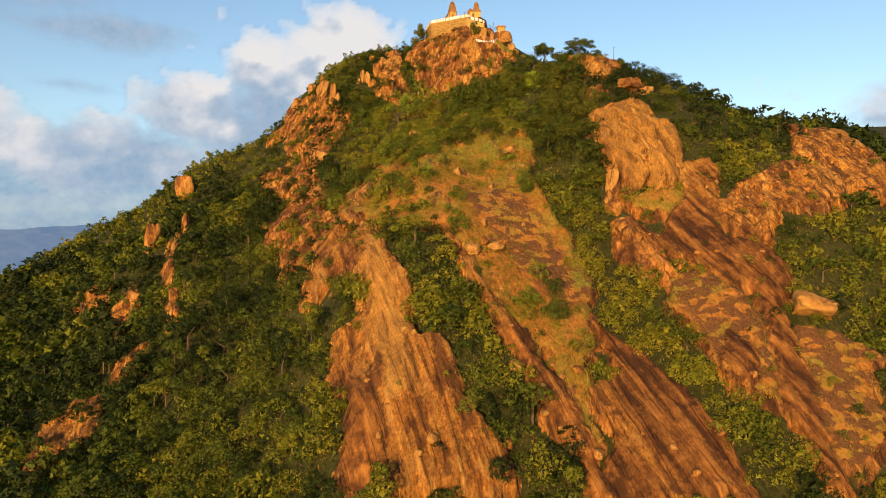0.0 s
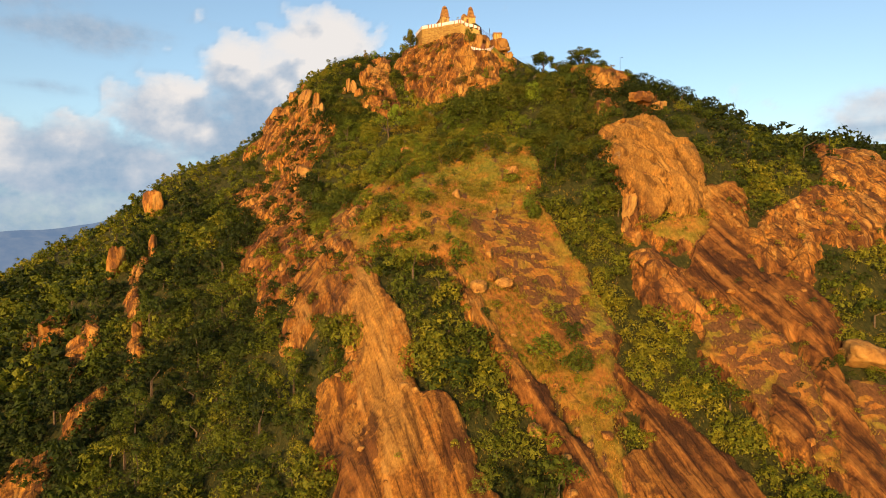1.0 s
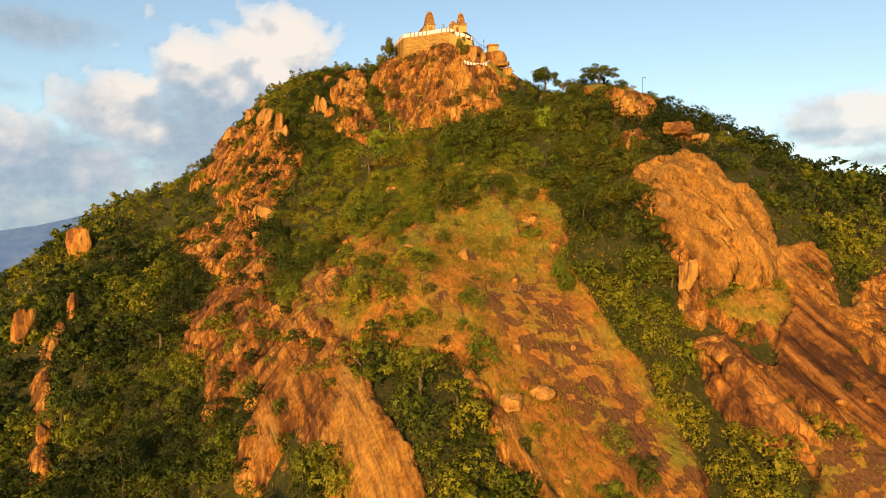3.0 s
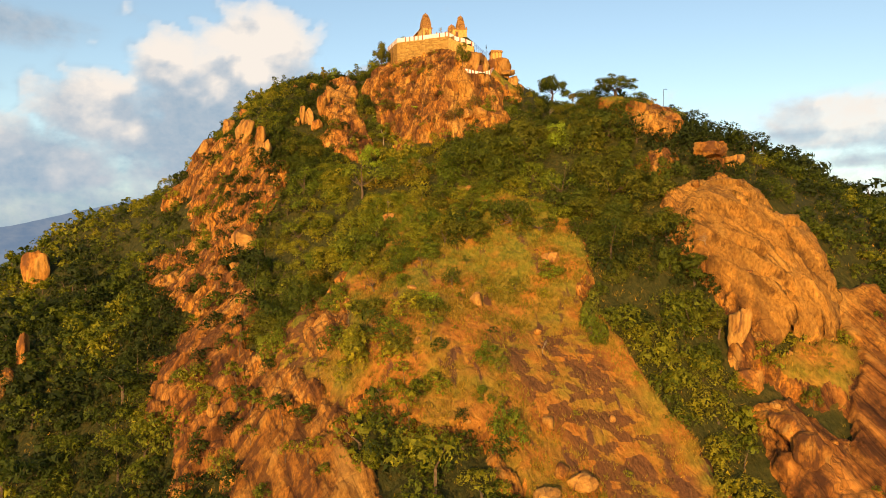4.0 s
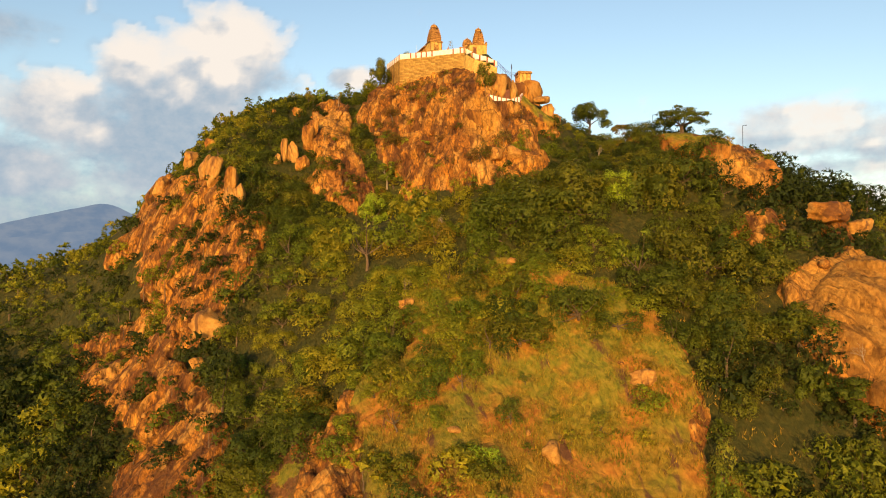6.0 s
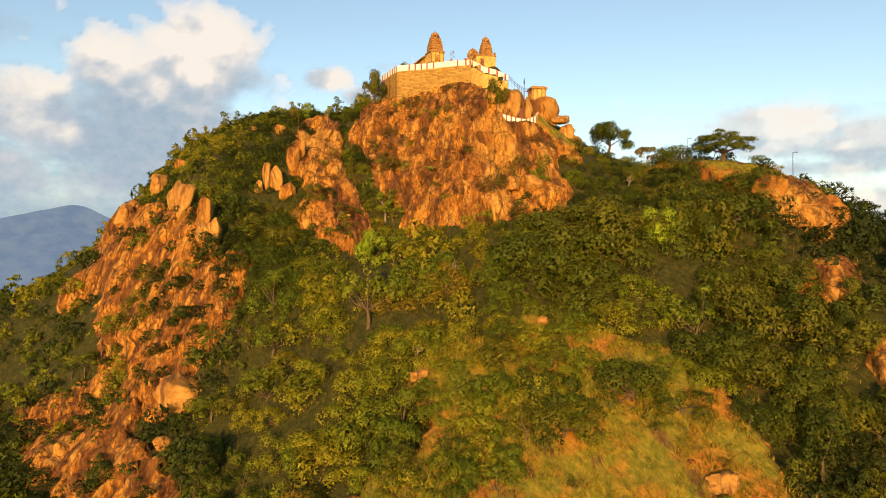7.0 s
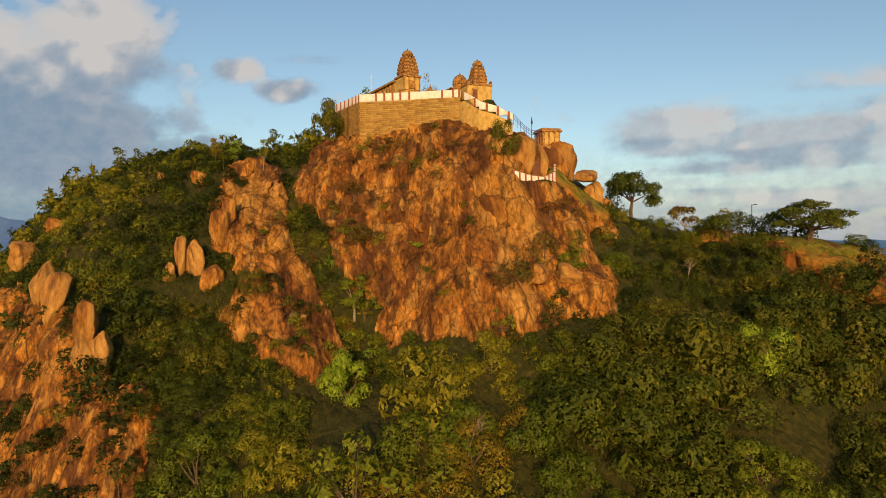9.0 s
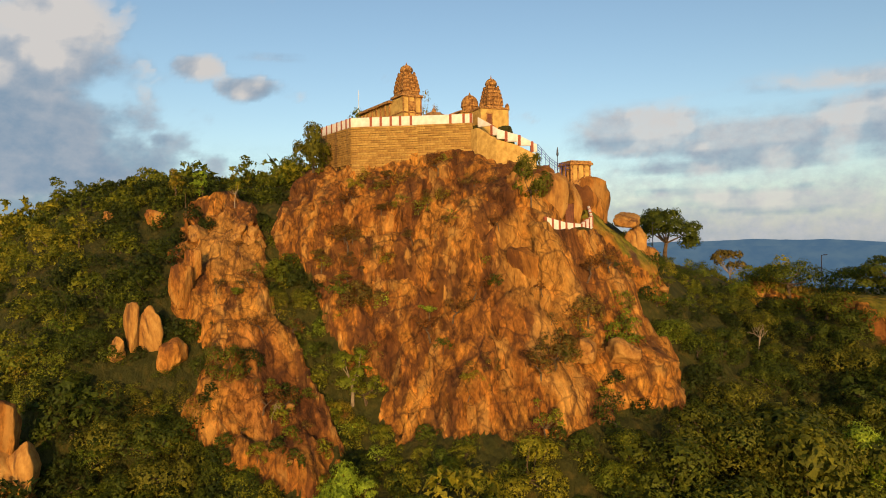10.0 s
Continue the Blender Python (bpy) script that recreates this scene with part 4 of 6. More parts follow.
# ---- trees ----
def crown_leaves(rng, lobes, count, size):
    """Small leaf sprays over some rounded masses, round a core of larger ones."""
    lobes = np.asarray(lobes, float)
    w = (lobes[:, 3] * lobes[:, 4] + lobes[:, 3] * lobes[:, 5])
    layers, shading = [], []
    for share, scale, r0, r1 in ((0.14, 1.5, 0.3, 0.5), (0.86, 0.72, 0.62, 1.0)):
        want = int(count * share)
        k = want * 3
        pick = rng.choice(len(lobes), k, p=w / w.sum())
        d = rng.normal(size=(k, 3))
        d /= np.linalg.norm(d, axis=1)[:, None]
        d[:, 2] = np.where((d[:, 2] < -0.3) & (rng.random(k) < 0.6), -d[:, 2], d[:, 2])
        q = d * 2.2 + lobes[pick, :3]
        rad = rng.uniform(r0, r1, k) ** 0.5 * (0.78 + 0.55 * value_noise(q[:, 0] + 9, q[:, 1] + 9, q[:, 2] + 9, 7))
        c = lobes[pick, :3] + d * lobes[pick, 3:6] * rad[:, None]
        free = np.ones(k, bool)
        for i, lb in enumerate(lobes):
            free &= (pick == i) | ((((c - lb[:3]) / lb[3:6]) ** 2).sum(1) > 0.6)
        free = np.flatnonzero(free)[:want]
        c, d, k = c[free], d[free], len(free)
        nrm = d + rng.normal(size=(k, 3)) * 0.3 + np.array([0, 0, 0.12])
        nrm /= np.linalg.norm(nrm, axis=1)[:, None]
        t = np.cross(nrm, rng.normal(size=(k, 3)))
        t /= np.linalg.norm(t, axis=1)[:, None]
        b = np.cross(nrm, t)
        s = size * scale * rng.uniform(0.6, 1.4, k)[:, None]
        # leaves shade softly with the mass that they belong to
        soft = 0.7 * d + 0.5 * nrm + 0.25 * c / np.maximum(np.linalg.norm(c, axis=1), 0.1)[:, None]
        shading.append(np.repeat(soft / np.linalg.norm(soft, axis=1)[:, None], 3, axis=0))
        layers.append(np.stack([c + t * s * 0.9, c - t * s * 0.35 + b * s * 0.42, c - t * s * 0.35 - b * s * 0.42], 1).reshape(-1, 3))
    v = np.concatenate(layers)
    return v, np.arange(len(v)).reshape(-1, 3), np.concatenate(shading)


def leaf_mesh(name, v, f, shading, leaf):
    me = mesh_of(name, v, f, leaf)
    me.normals_split_custom_set_from_vertices(shading)
    return me


def lobes_for(kind, rng):
    out = []
    if kind == "bush":
        for _ in range(15):
            a, r = rng.uniform(0, math.tau), 1.9 * math.sqrt(rng.random())
            s = rng.uniform(0.6, 1.0)
            out.append((r * math.cos(a), r * math.sin(a), -0.1 + rng.random() * 3.2 * (1 - (r / 2.6) ** 2), s, s, s * 0.95))
    elif kind == "broad":
        for _ in range(16):
            a, r = rng.uniform(0, math.tau), 2.4 * math.sqrt(rng.random())
            s = rng.uniform(0.75, 1.2)
            out.append((r * math.cos(a), r * math.sin(a), 0.3 + rng.random() ** 0.8 * 3.9 * (1 - (r / 3.3) ** 2), s, s, s * 0.9))
    elif kind == "umbrella":
        for _ in range(14):
            a, r = rng.uniform(0, math.tau), 3.4 * math.sqrt(rng.random())
            s = rng.uniform(0.8, 1.3)
            out.append((r * math.cos(a), r * math.sin(a), 5.0 - 0.1 * r * r + rng.uniform(-0.7, 0.5), s, s, s * 0.45))
    elif kind == "spreading":
        for _ in range(30):
            a, r = rng.uniform(0, math.tau), 3.6 * math.sqrt(rng.random())
            s = rng.uniform(0.75, 1.15)
            out.append((r * math.cos(a), r * math.sin(a), 2.0 + rng.random() * 3.0 * (1 - (r / 4.6) ** 2), s, s, s * 0.6))
    elif kind == "standing":
        for _ in range(17):
            a, r = rng.uniform(0, math.tau), 3.1 * math.sqrt(rng.random())
            s = rng.uniform(0.95, 1.4)
            out.append((r * math.cos(a), r * math.sin(a), 5.9 - 0.2 * r * r + rng.uniform(-1.7, 0.2), s, s, s * 0.7))
    elif kind == "tall":
        for _ in range(11):
            h = rng.uniform(2.6, 6.8)
            a, r = rng.uniform(0, math.tau), rng.uniform(0.1, 1.6) * (1.15 - abs(h - 4.4) / 4.2)
            s = rng.uniform(0.65, 1.1)
            out.append((r * math.cos(a), r * math.sin(a), h, s, s, s * 0.75))
    elif kind == "sparse":
        for _ in range(8):
            a, r = rng.uniform(0, math.tau), rng.uniform(0.3, 1.6)
            s = rng.uniform(0.5, 0.8)
            out.append((r * math.cos(a), r * math.sin(a), rng.uniform(1.7, 3.6), s, s, s * 0.7))
    return out


TRUNK = {"spreading": (1.5, 0.3), "standing": (2.4, 0.24), "bush": (0.4, 0.09), "broad": (1.0, 0.17), "umbrella": (2.7, 0.2), "tall": (2.6, 0.16), "sparse": (1.2, 0.1)}


def trunk_bm(kind, lobes, rng):
    """A tapered, slightly bent stem with a limb into each mass of leaves."""
    h, r = TRUNK[kind]
    bm = bmesh.new()
    p, q = Vector((0, 0, -1.2)), Vector((rng.uniform(-0.15, 0.15), rng.uniform(-0.15, 0.15), h * 0.55))
    top = Vector((rng.uniform(-0.3, 0.3), rng.uniform(-0.3, 0.3), h))
    tube(bm, p, q, r * 1.25, r, 7)
    tube(bm, q, top, r, r * 0.75, 7)
    for lb in lobes[:8]:
        end = Vector(lb[:3])
        mid = top.lerp(end, 0.5) + Vector((rng.uniform(-0.2, 0.2), rng.uniform(-0.2, 0.2), -0.15))
        tube(bm, top, mid, r * 0.5, r * 0.3, 5)
        tube(bm, mid, end, r * 0.3, r * 0.1, 4)
    return bm


def tree_template(kind, seed, leaves, size, bark, leaf, label, category="tree", name="tree"):
    rng = np.random.default_rng(seed)
    lobes = lobes_for(kind, rng)
    root = thing(name, label, category, "trees and bushes on the hillside")
    part("trunk", trunk_bm(kind, lobes, rng), bark, root)
    v, f, shading = crown_leaves(rng, lobes, leaves, size)
    part("crown", leaf_mesh("crown", v, f, shading, leaf), leaf, root)
    return root


def bare_template(seed):
    rng = np.random.default_rng(seed)
    root = thing("bare_tree", "leafless grey tree with forked branches on the slope", "tree", "bare trees on the hillside")
    bm = bmesh.new()

    def fork(p, d, length, r, depth):
        q = p + d * length
        tube(bm, p, q, r, r * 0.65, 5)
        if depth:
            for _ in range(3 if depth > 1 else 2):
                nd = (d + Vector(rng.uniform(-0.75, 0.75, 3)) + Vector((0, 0, 0.1))).normalized()
                fork(q, nd, length * rng.uniform(0.6, 0.8), r * 0.6, depth - 1)
    fork(Vector((0, 0, -0.8)), Vector((0.05, 0.02, 1)), 2.2, 0.13, 4)
    part("trunk", bm, M_PALE_BARK, root)
    return root


def keep_out(x, y):
    """Places where no tree may stand: the temple, its walls and the near ledges."""
    return (court_depth(x, y) > -1.6) | ((court_depth(x, y) > -9) & (y < 273) & (x < 22)) | ((np.abs(x - 16) < 9) & (np.abs(y - 253) < 7)) | ((np.abs(x - 21.5) < 3.5) & (np.abs(y - 258.5) < 4)) | ((np.abs(x - 11.5) < 5) & (np.abs(y - 258) < 5)) | (np.hypot(x - 38.5, y - 262) < 7.5) | ((np.abs(x + 28.5) < 2.4) & (y > 255.5) & (y < 258.5)) | ((x > 13) & (x < 34) & (y > 254) & (y < 288)) | ((np.abs(x - 33) < 2.5) & (np.abs(y - 257) < 3)) | (np.hypot(x - 46.3, y - 233.7) < 5) | (np.hypot(x - 28, y - 219.5) < 5) | ((np.abs(x + 12.6) < 4.4) & (y > 229) & (y < 243))


KINDS = ["bush", "broad", "umbrella", "tall", "sparse"]
LABELS = {"bush": "dense dark green bush growing on the hillside", "broad": "broad green tree with a rounded crown on the slope",
          "umbrella": "flat-topped olive green thorn tree on the slope", "tall": "slender green tree with a narrow crown on the slope",
          "sparse": "thin yellowish shrub with open branches on the slope"}


def scatter_trees():
    rng = np.random.default_rng(5)
    # candidates on a shaken grid
    gx, gy = np.meshgrid(np.arange(-150, 124, 3.3), np.arange(96, 303, 3.3))
    x = (gx + rng.uniform(-1.5, 1.5, gx.shape)).ravel()
    y = (gy + rng.uniform(-1.5, 1.5, gx.shape)).ravel()
    more = 1300
    x = np.concatenate([x, np.where(np.arange(more) < 900, rng.uniform(-58, -8, more), rng.uniform(-30, 44, more))])
    y = np.concatenate([y, np.where(np.arange(more) < 900, rng.uniform(236, 296, more), rng.uniform(230, 250, more))])
    low = np.arange(len(x)) >= len(x) - more
    rock, grass = sample(GROCK, x, y), sample(GGRASS, x, y)
    thick = fbm(x / 14, y / 14, x * 0, 3, 70)
    chance = 0.97 * (1 - rock) ** 2 * (1 - 0.95 * grass) * smooth(0.08, 0.26, thick) + (0.09 + 0.34 * smooth(-26, -34, x) * smooth(275, 262, y) + 0.14 * smooth(-14, -18, x) * smooth(212, 204, y) * smooth(160, 168, y) + 0.16 * smooth(56, 62, x)) * rock + (0.06 + 0.68 * smooth(192, 201, y) + 0.26 * smooth(-2, -6, x) * smooth(160, 166, y) + 0.26 * smooth(44, 48, x) * smooth(176, 166, y)) * grass
    tall_wood = (x > -34) & (x < 46) & (y > 192) & (y < 236) & (grass < 0.5) & (rock < 0.5)
    chance = np.where(tall_wood, 0.82 * chance, chance)
    ok = (rng.random(len(x)) < chance) & ~keep_out(x, y)
    x, y, rock, grass, thick, low = x[ok], y[ok], rock[ok], grass[ok], thick[ok], low[ok]
    # middle lighter, west darker; the shade over the eastern woods is painted in
    hue_and_shade = 0.5 + 0.25 * smooth(26, 31, x) * smooth(46, 41, x) * smooth(176, 168, y) + 1.35 * (fbm(x / 11, y / 11, x * 0 + 4, 3, 77) - 0.5) + 0.36 * np.exp(-((x + 4) / 22) ** 2 - ((y - 218) / 26) ** 2) - 0.34 * smooth(-22, -44, x) * smooth(266, 248, y) - 0.5 * smooth(22, 32, x) * smooth(176, 190, y) * smooth(236, 226, y) - 0.4 * smooth(4, 14, x) * smooth(212, 220, y) * smooth(244, 236, y)
    close = (x > -34) & (x < 46) & (y > 190) & (y < 262)
    near = (x > -64) & (x < 72) & (y > 100) & (y < 284)
    middle = (x > -90) & (x < 95) & (y > 100) & (y < 296)
    grade = np.where(close & ~low, 0, np.where(near, 1, np.where(middle, 2, 3)))
    order = np.flatnonzero(close & ~low)
    keep = order[np.argsort(rng.random(len(order)))[:270]]
    chosen = np.zeros(len(x), bool)
    chosen[keep] = True
    pools = {k: [tree_template(k, 100 + 10 * i + j, n, s, M_BARK, (M_LEAF_DEEP, M_LEAF)[j % 2], LABELS[k], "bush" if k in ("bush", "sparse") else "tree", "bush" if k in ("bush", "sparse") else "tree")
                 for j in range(4 if k in ("bush", "broad") else 2)] for i, (k, n, s) in enumerate((("bush", 2500, 0.175), ("broad", 3000, 0.18), ("umbrella", 1500, 0.22), ("tall", 1400, 0.21), ("sparse", 460, 0.2)))}
    used = set()
    far_v, far_t, far_b, far_n = [], [], [], []
    # four grades of leaf size for trees too many to count
    grades = []
    for g, (count, size) in enumerate(((950, 0.23), (520, 0.33), (310, 0.48), (100, 0.88))):
        pool = []
        for i, k in enumerate(("bush", "bush", "bush", "broad", "broad", "broad", "umbrella", "tall", "tall", "sparse")):
            r2 = np.random.default_rng(300 + i + 20 * g)
            lobes = lobes_for(k, r2)
            v, _, shading = crown_leaves(r2, lobes, count // 3 if k == "sparse" else count, size)
            bm = bmesh.new()
            h, r = TRUNK[k]
            tube(bm, (0, 0, -1.2), (0.1, 0.05, h), r * 1.2, r * 0.8, 4)
            for lb in lobes[:1 if g else 2]:
                tube(bm, (0.1, 0.05, h), lb[:3], r * 0.5, r * 0.15, 3)
            bmesh.ops.triangulate(bm, faces=bm.faces[:])
            bv = np.array([vv.co[:] for f2 in bm.faces for vv in f2.verts])
            bm.free()
            pool.append((k, v, bv, shading))
        grades.append(pool)
    for i in range(len(x)):
        if rock[i] > 0.5 or grass[i] > 0.5:
            k = rng.choice(["bush", "sparse", "sparse"])
            if grass[i] > 0.5 and y[i] > 198:
                k = rng.choice(["bush", "broad"])
            s = rng.uniform(0.35, 0.7) * (1.9 if x[i] < -26 or (x[i] < -3 and y[i] > 160) or (grass[i] > 0.5 and y[i] > 196) else 1)
        else:
            k = rng.choice(KINDS, p=[0.5, 0.39, 0.02, 0.04, 0.05])
            s = rng.uniform(0.78, 1.4) * (0.85 + 0.5 * thick[i])
            if x[i] > 26 and y[i] > 226:
                s *= 0.56 if x[i] > 44 and y[i] > 240 else 0.72 if y[i] > 236 else 0.95
            if x[i] > 58 and y[i] < 215:
                s *= 0.74
            elif x[i] > 48 and y[i] > 222:
                s *= 0.66
            elif rng.random() < 0.12:
                s *= 1.25
            if x[i] < -12 and y[i] > 254:
                s *= 0.6
            elif x[i] < -42 and y[i] > 245:
                s *= 0.72
            if -18 < x[i] < 14 and 236 < y[i] < 250:
                s *= 0.85
            if -34 < x[i] < 46 and 192 < y[i] < 262:
                s *= 0.66 if y[i] > 236 or (x[i] > 6 and y[i] > 229) else 1.12 if x[i] < 30 or y[i] < 222 else 0.9
                if k in ("tall", "umbrella"):
                    k = "broad"
            elif x[i] > 40 and k == "tall":
                k = "bush"
        if low[i]:
            k, s = "bush", rng.uniform(0.4, 0.68)
        z = ground_z(x[i], y[i]) - 0.75 * min(s, 1.2)
        turn, sz = rng.uniform(0, 360), s * rng.uniform(0.85, 1.15)
        if chosen[i]:
            # the same painted shade picks the deeper green crowns
            half = pools[k][int(hue_and_shade[i] + rng.uniform(-0.12, 0.12) > 0.47)::2]
            src = half[rng.integers(len(half))]
            m = pose(x[i], y[i], z, rng.uniform(-5, 5), rng.uniform(-5, 5), turn) @ Matrix.Diagonal((s, s, sz, 1))
            if src in used:
                copy_thing(src, m)
            else:
                src.matrix_basis = m
                used.add(src)
        else:
            c = [p for p in grades[grade[i]] if p[0] == k]
            _, v, bv, soft = c[rng.integers(len(c))]
            ca, sa = math.cos(radians(turn)), math.sin(radians(turn))
            for src_v, dst in ((v, far_v), (bv, far_b)):
                dst.append(np.stack([x[i] + s * (src_v[:, 0] * ca - src_v[:, 1] * sa), y[i] + s * (src_v[:, 0] * sa + src_v[:, 1] * ca), z + sz * src_v[:, 2]], -1))
            far_n.append(np.stack([soft[:, 0] * ca - soft[:, 1] * sa, soft[:, 0] * sa + soft[:, 1] * ca, soft[:, 2]], -1))
            # low bushes tinted darker, standing in for the shade between crowns
            far_t.append(np.full(len(v), np.clip(0.8 * rng.random() + 1.0 * hue_and_shade[i] - (0.62 if low[i] else 0.42), 0, 1)))
    for ts in pools.values():
        for t in ts:
            if t not in used:
                t.matrix_basis = pose(-120, 300, ground_z(-120, 300) - 0.3)
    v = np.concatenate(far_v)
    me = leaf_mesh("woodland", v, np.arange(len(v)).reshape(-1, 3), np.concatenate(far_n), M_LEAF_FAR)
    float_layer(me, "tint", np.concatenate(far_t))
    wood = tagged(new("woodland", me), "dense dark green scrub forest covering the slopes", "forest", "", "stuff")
    b = np.concatenate(far_b)
    stems = new("stems", mesh_of("stems", b, np.arange(len(b)).reshape(-1, 3), M_BARK, True))
    stems.parent = wood
    return len(x), int(chosen.sum())


print("trees", scatter_trees())


# ---- rocks ----
def boulder_mesh(seed, square, material, pitted=1.0, fine=4):
    """A worn granite block: a rounded cube with a few flat breaks and a pitted skin, one metre across."""
    rng = np.random.default_rng(seed)
    bm = bmesh.new()
    bmesh.ops.create_icosphere(bm, subdivisions=fine, radius=1.0)
    d = np.array([v.co[:] for v in bm.verts])
    p = d / (np.abs(d) ** square).sum(1)[:, None] ** (1 / square)
    for _ in range(6 if pitted > 0.6 else 10):
        nrm = rng.normal(size=3)
        nrm /= np.linalg.norm(nrm)
        over = np.maximum(p @ nrm - rng.uniform(0.62, 0.92) * (1.0 if pitted > 0.6 else 0.86), 0)
        p = p - over[:, None] * nrm * 0.92
    q = p * 1.3 + seed
    _, _, who, tilt = cells(q[:, 0] * 1.1, q[:, 1] * 1.1, q[:, 2] * 0.9, seed)
    g1, g2, who2, tilt2 = cells(q[:, 0] * 2.7, q[:, 1] * 2.7, q[:, 2] * 2.2, seed + 3)
    rough = 0.3 * (fbm(q[:, 0], q[:, 1], q[:, 2], 3, 4) - 0.5) + 0.16 * (fbm(q[:, 0] * 3.5, q[:, 1] * 3.5, q[:, 2] * 3.5, 4, 8) - 0.5)
    rough = rough + 0.12 * (who - 0.5) + 0.25 * tilt + 0.06 * (who2 - 0.5) + 0.12 * tilt2 - 0.05 * smooth(0.12, 0, g2 - g1)
    p = p * (1 + rough * pitted)[:, None] * 0.5
    for v, c in zip(bm.verts, p):
        v.co = c
    me = bpy.data.meshes.new("boulder")
    bm.to_mesh(me)
    bm.free()
    me.polygons.foreach_set("use_smooth", np.ones(len(me.polygons), bool))
    me.materials.append(material)
    return me


BOULDERS = {(s, m.name): boulder_mesh(s * 7 + (3 if m is M_PALE else 0), (2.6, 4.5, 3.2, 5.5)[s % 4], m, 1.0 if s < 8 else 0.55) for s in range(12) for m in (M_ROCK, M_PALE)}
BOULDERS.update({(s + 20, m.name): boulder_mesh(s * 7 + 2, (2.6, 4.5, 3.2, 5.5)[s % 4], m, 1.0, 2) for s in range(8) for m in (M_ROCK, M_PALE)})


def boulder(x, y, w, h, deep=0.0, pale=False, shape=0, turn=0.0, lean=0.0, z=None, sink=0.22, label="", name="boulder"):
    deep = deep or 0.85 * w
    base = ground_z(x, y + deep * 0.3) if z is None else z
    ob = new(name, BOULDERS[(shape if shape >= 20 else shape % 12, "pale_granite" if pale else "granite")])
    ob.matrix_basis = pose(x, y + deep * 0.3, base + h * (0.5 - sink), 0, lean, turn) @ Matrix.Diagonal((w * 1.05, deep * 1.05, h * (1 + sink), 1))
    return tagged(ob, label or ("pale weathered granite boulder on the slope" if pale else "rough orange-brown granite boulder on the slope"), "boulder", "boulders on the hillside")


# standing stack on the west shoulder
boulder(-29.8, 258.6, 1.6, 5.2, 1.8, True, 9, 10, 0, label="tall pale granite slab standing on end")
boulder(-28.2, 258.9, 2.6, 5.0, 2.2, True, 8, 25, -10, label="tall pale granite block standing on end")
boulder(-26.3, 257.0, 3.3, 3.0, 2.6, False, 8, 60, label="rounded orange granite boulder beside standing blocks")
boulder(-31.2, 257.6, 1.8, 2.4, 1.6, True, 10, 15)
# broken slabs on top of the west crag
for x, y, w, h, shape, turn, lean, up in ((-18.4, 269.4, 1.5, 1.6, 9, 20, 12, 0.2), (-17.0, 268.4, 1.7, 1.7, 11, -15, -24, 0.2), (-16.0, 267.6, 1.4, 1.4, 9, -20, -30, 0.0), (-17.4, 268.0, 1.3, 1.3, 8, 30, 5, 0.0), (-18.8, 268.8, 1.4, 1.2, 10, 0, 8, 0.0)):
    boulder(x, y, w, h, w, True, shape, turn, lean, ground_z(x, y) + up, 0.15, "split pale granite block on top of the crag")
boulder(-23.2, 271.0, 2.9, 1.9, 2.2, True, 7, 30)
boulder(-23.9, 264.7, 1.7, 3.4, 1.6, False, 3, 10)
boulder(-25.3, 262.7, 2.1, 4.0, 1.8, False, 1, 40, 6)
for x, y, w, h, pale, shape in ((14.6, 237.6, 3.0, 2.6, True, 3), (11.3, 239.6, 2.5, 2.3, True, 2), (-28.2, 276.6, 2.6, 2.4, False, 0), (-33.7, 278.8, 1.3, 1.3, True, 2),
                                (4.1, 183.3, 2.2, 2.0, True, 5), (18.7, 190.4, 3.8, 1.6, True, 7), (-9.1, 211.3, 1.8, 1.4, True, 1), (-39.9, 228.8, 6.0, 4.9, True, 0),
                                (-99.5, 264.0, 6.4, 9.0, False, 1), (-92.0, 218.8, 4.4, 8.8, False, 3), (-83.0, 223.0, 2.7, 6.2, False, 5), (-85.7, 191.3, 3.6, 5.0, False, 0),
                                (72.1, 132.5, 8.0, 5.0, True, 3)):
    boulder(x, y, w, h, 0, pale, shape, shape * 23)
for x, y, w, h, pale, shape in ((-73.3, 188.2, 2.6, 4.0, False, 2), (-103.0, 201.6, 3.3, 4.1, False, 4), 
                                (55.2, 204.1, 6.2, 2.8, False, 7), (60.5, 204.4, 3.2, 2.6, True, 1), (13.6, 124.6, 2.7, 2.0, True, 0), (25.0, 110.2, 1.9, 1.5, True, 2),
                                (6.7, 149.5, 3.0, 2.2, True, 6), (11.8, 153.1, 3.4, 2.0, True, 4), (41.4, 166.7, 3.6, 3.0, False, 1), (41.8, 158.4, 4.1, 3.1, False, 3), (42.7, 154.3, 4.6, 3.6, False, 5)):
    boulder(x, y, w, h, 0, pale, shape, shape * 31)
boulder(47.4, 221.4, 7.4, 4.4, 6.0, False, 11, 8, 3, None, 0.45, "broad smooth granite block edging the rock shelf")
boulder(54.0, 217.0, 6.6, 4.4, 5.6, False, 10, 30, 6, None, 0.5, "broad smooth granite block edging the rock shelf")
# pinnacle of stacked blocks on the west cliff
boulder(-39.6, 248.6, 3.2, 4.6, 3.0, True, 11, 15, label="pale block wedged under the cliff pinnacle")
boulder(-37.6, 248.0, 2.8, 4.6, 2.8, True, 8, -10, -6, label="pale block wedged under the cliff pinnacle")
boulder(-39.4, 249.4, 3.6, 5.0, 3.2, False, 9, 8, 4, ground_z(-40.2, 250) + 2.6, label="tall granite pinnacle block on the west cliff")
boulder(-44.0, 256.8, 3.2, 6.4, 3.0, True, 9, 25, 12, label="tall granite pillar on the west cliff")
boulder(-46.6, 262.5, 3.4, 5.4, 3.2, True, 11, 12, 12, label="tall granite pillar on the west cliff")
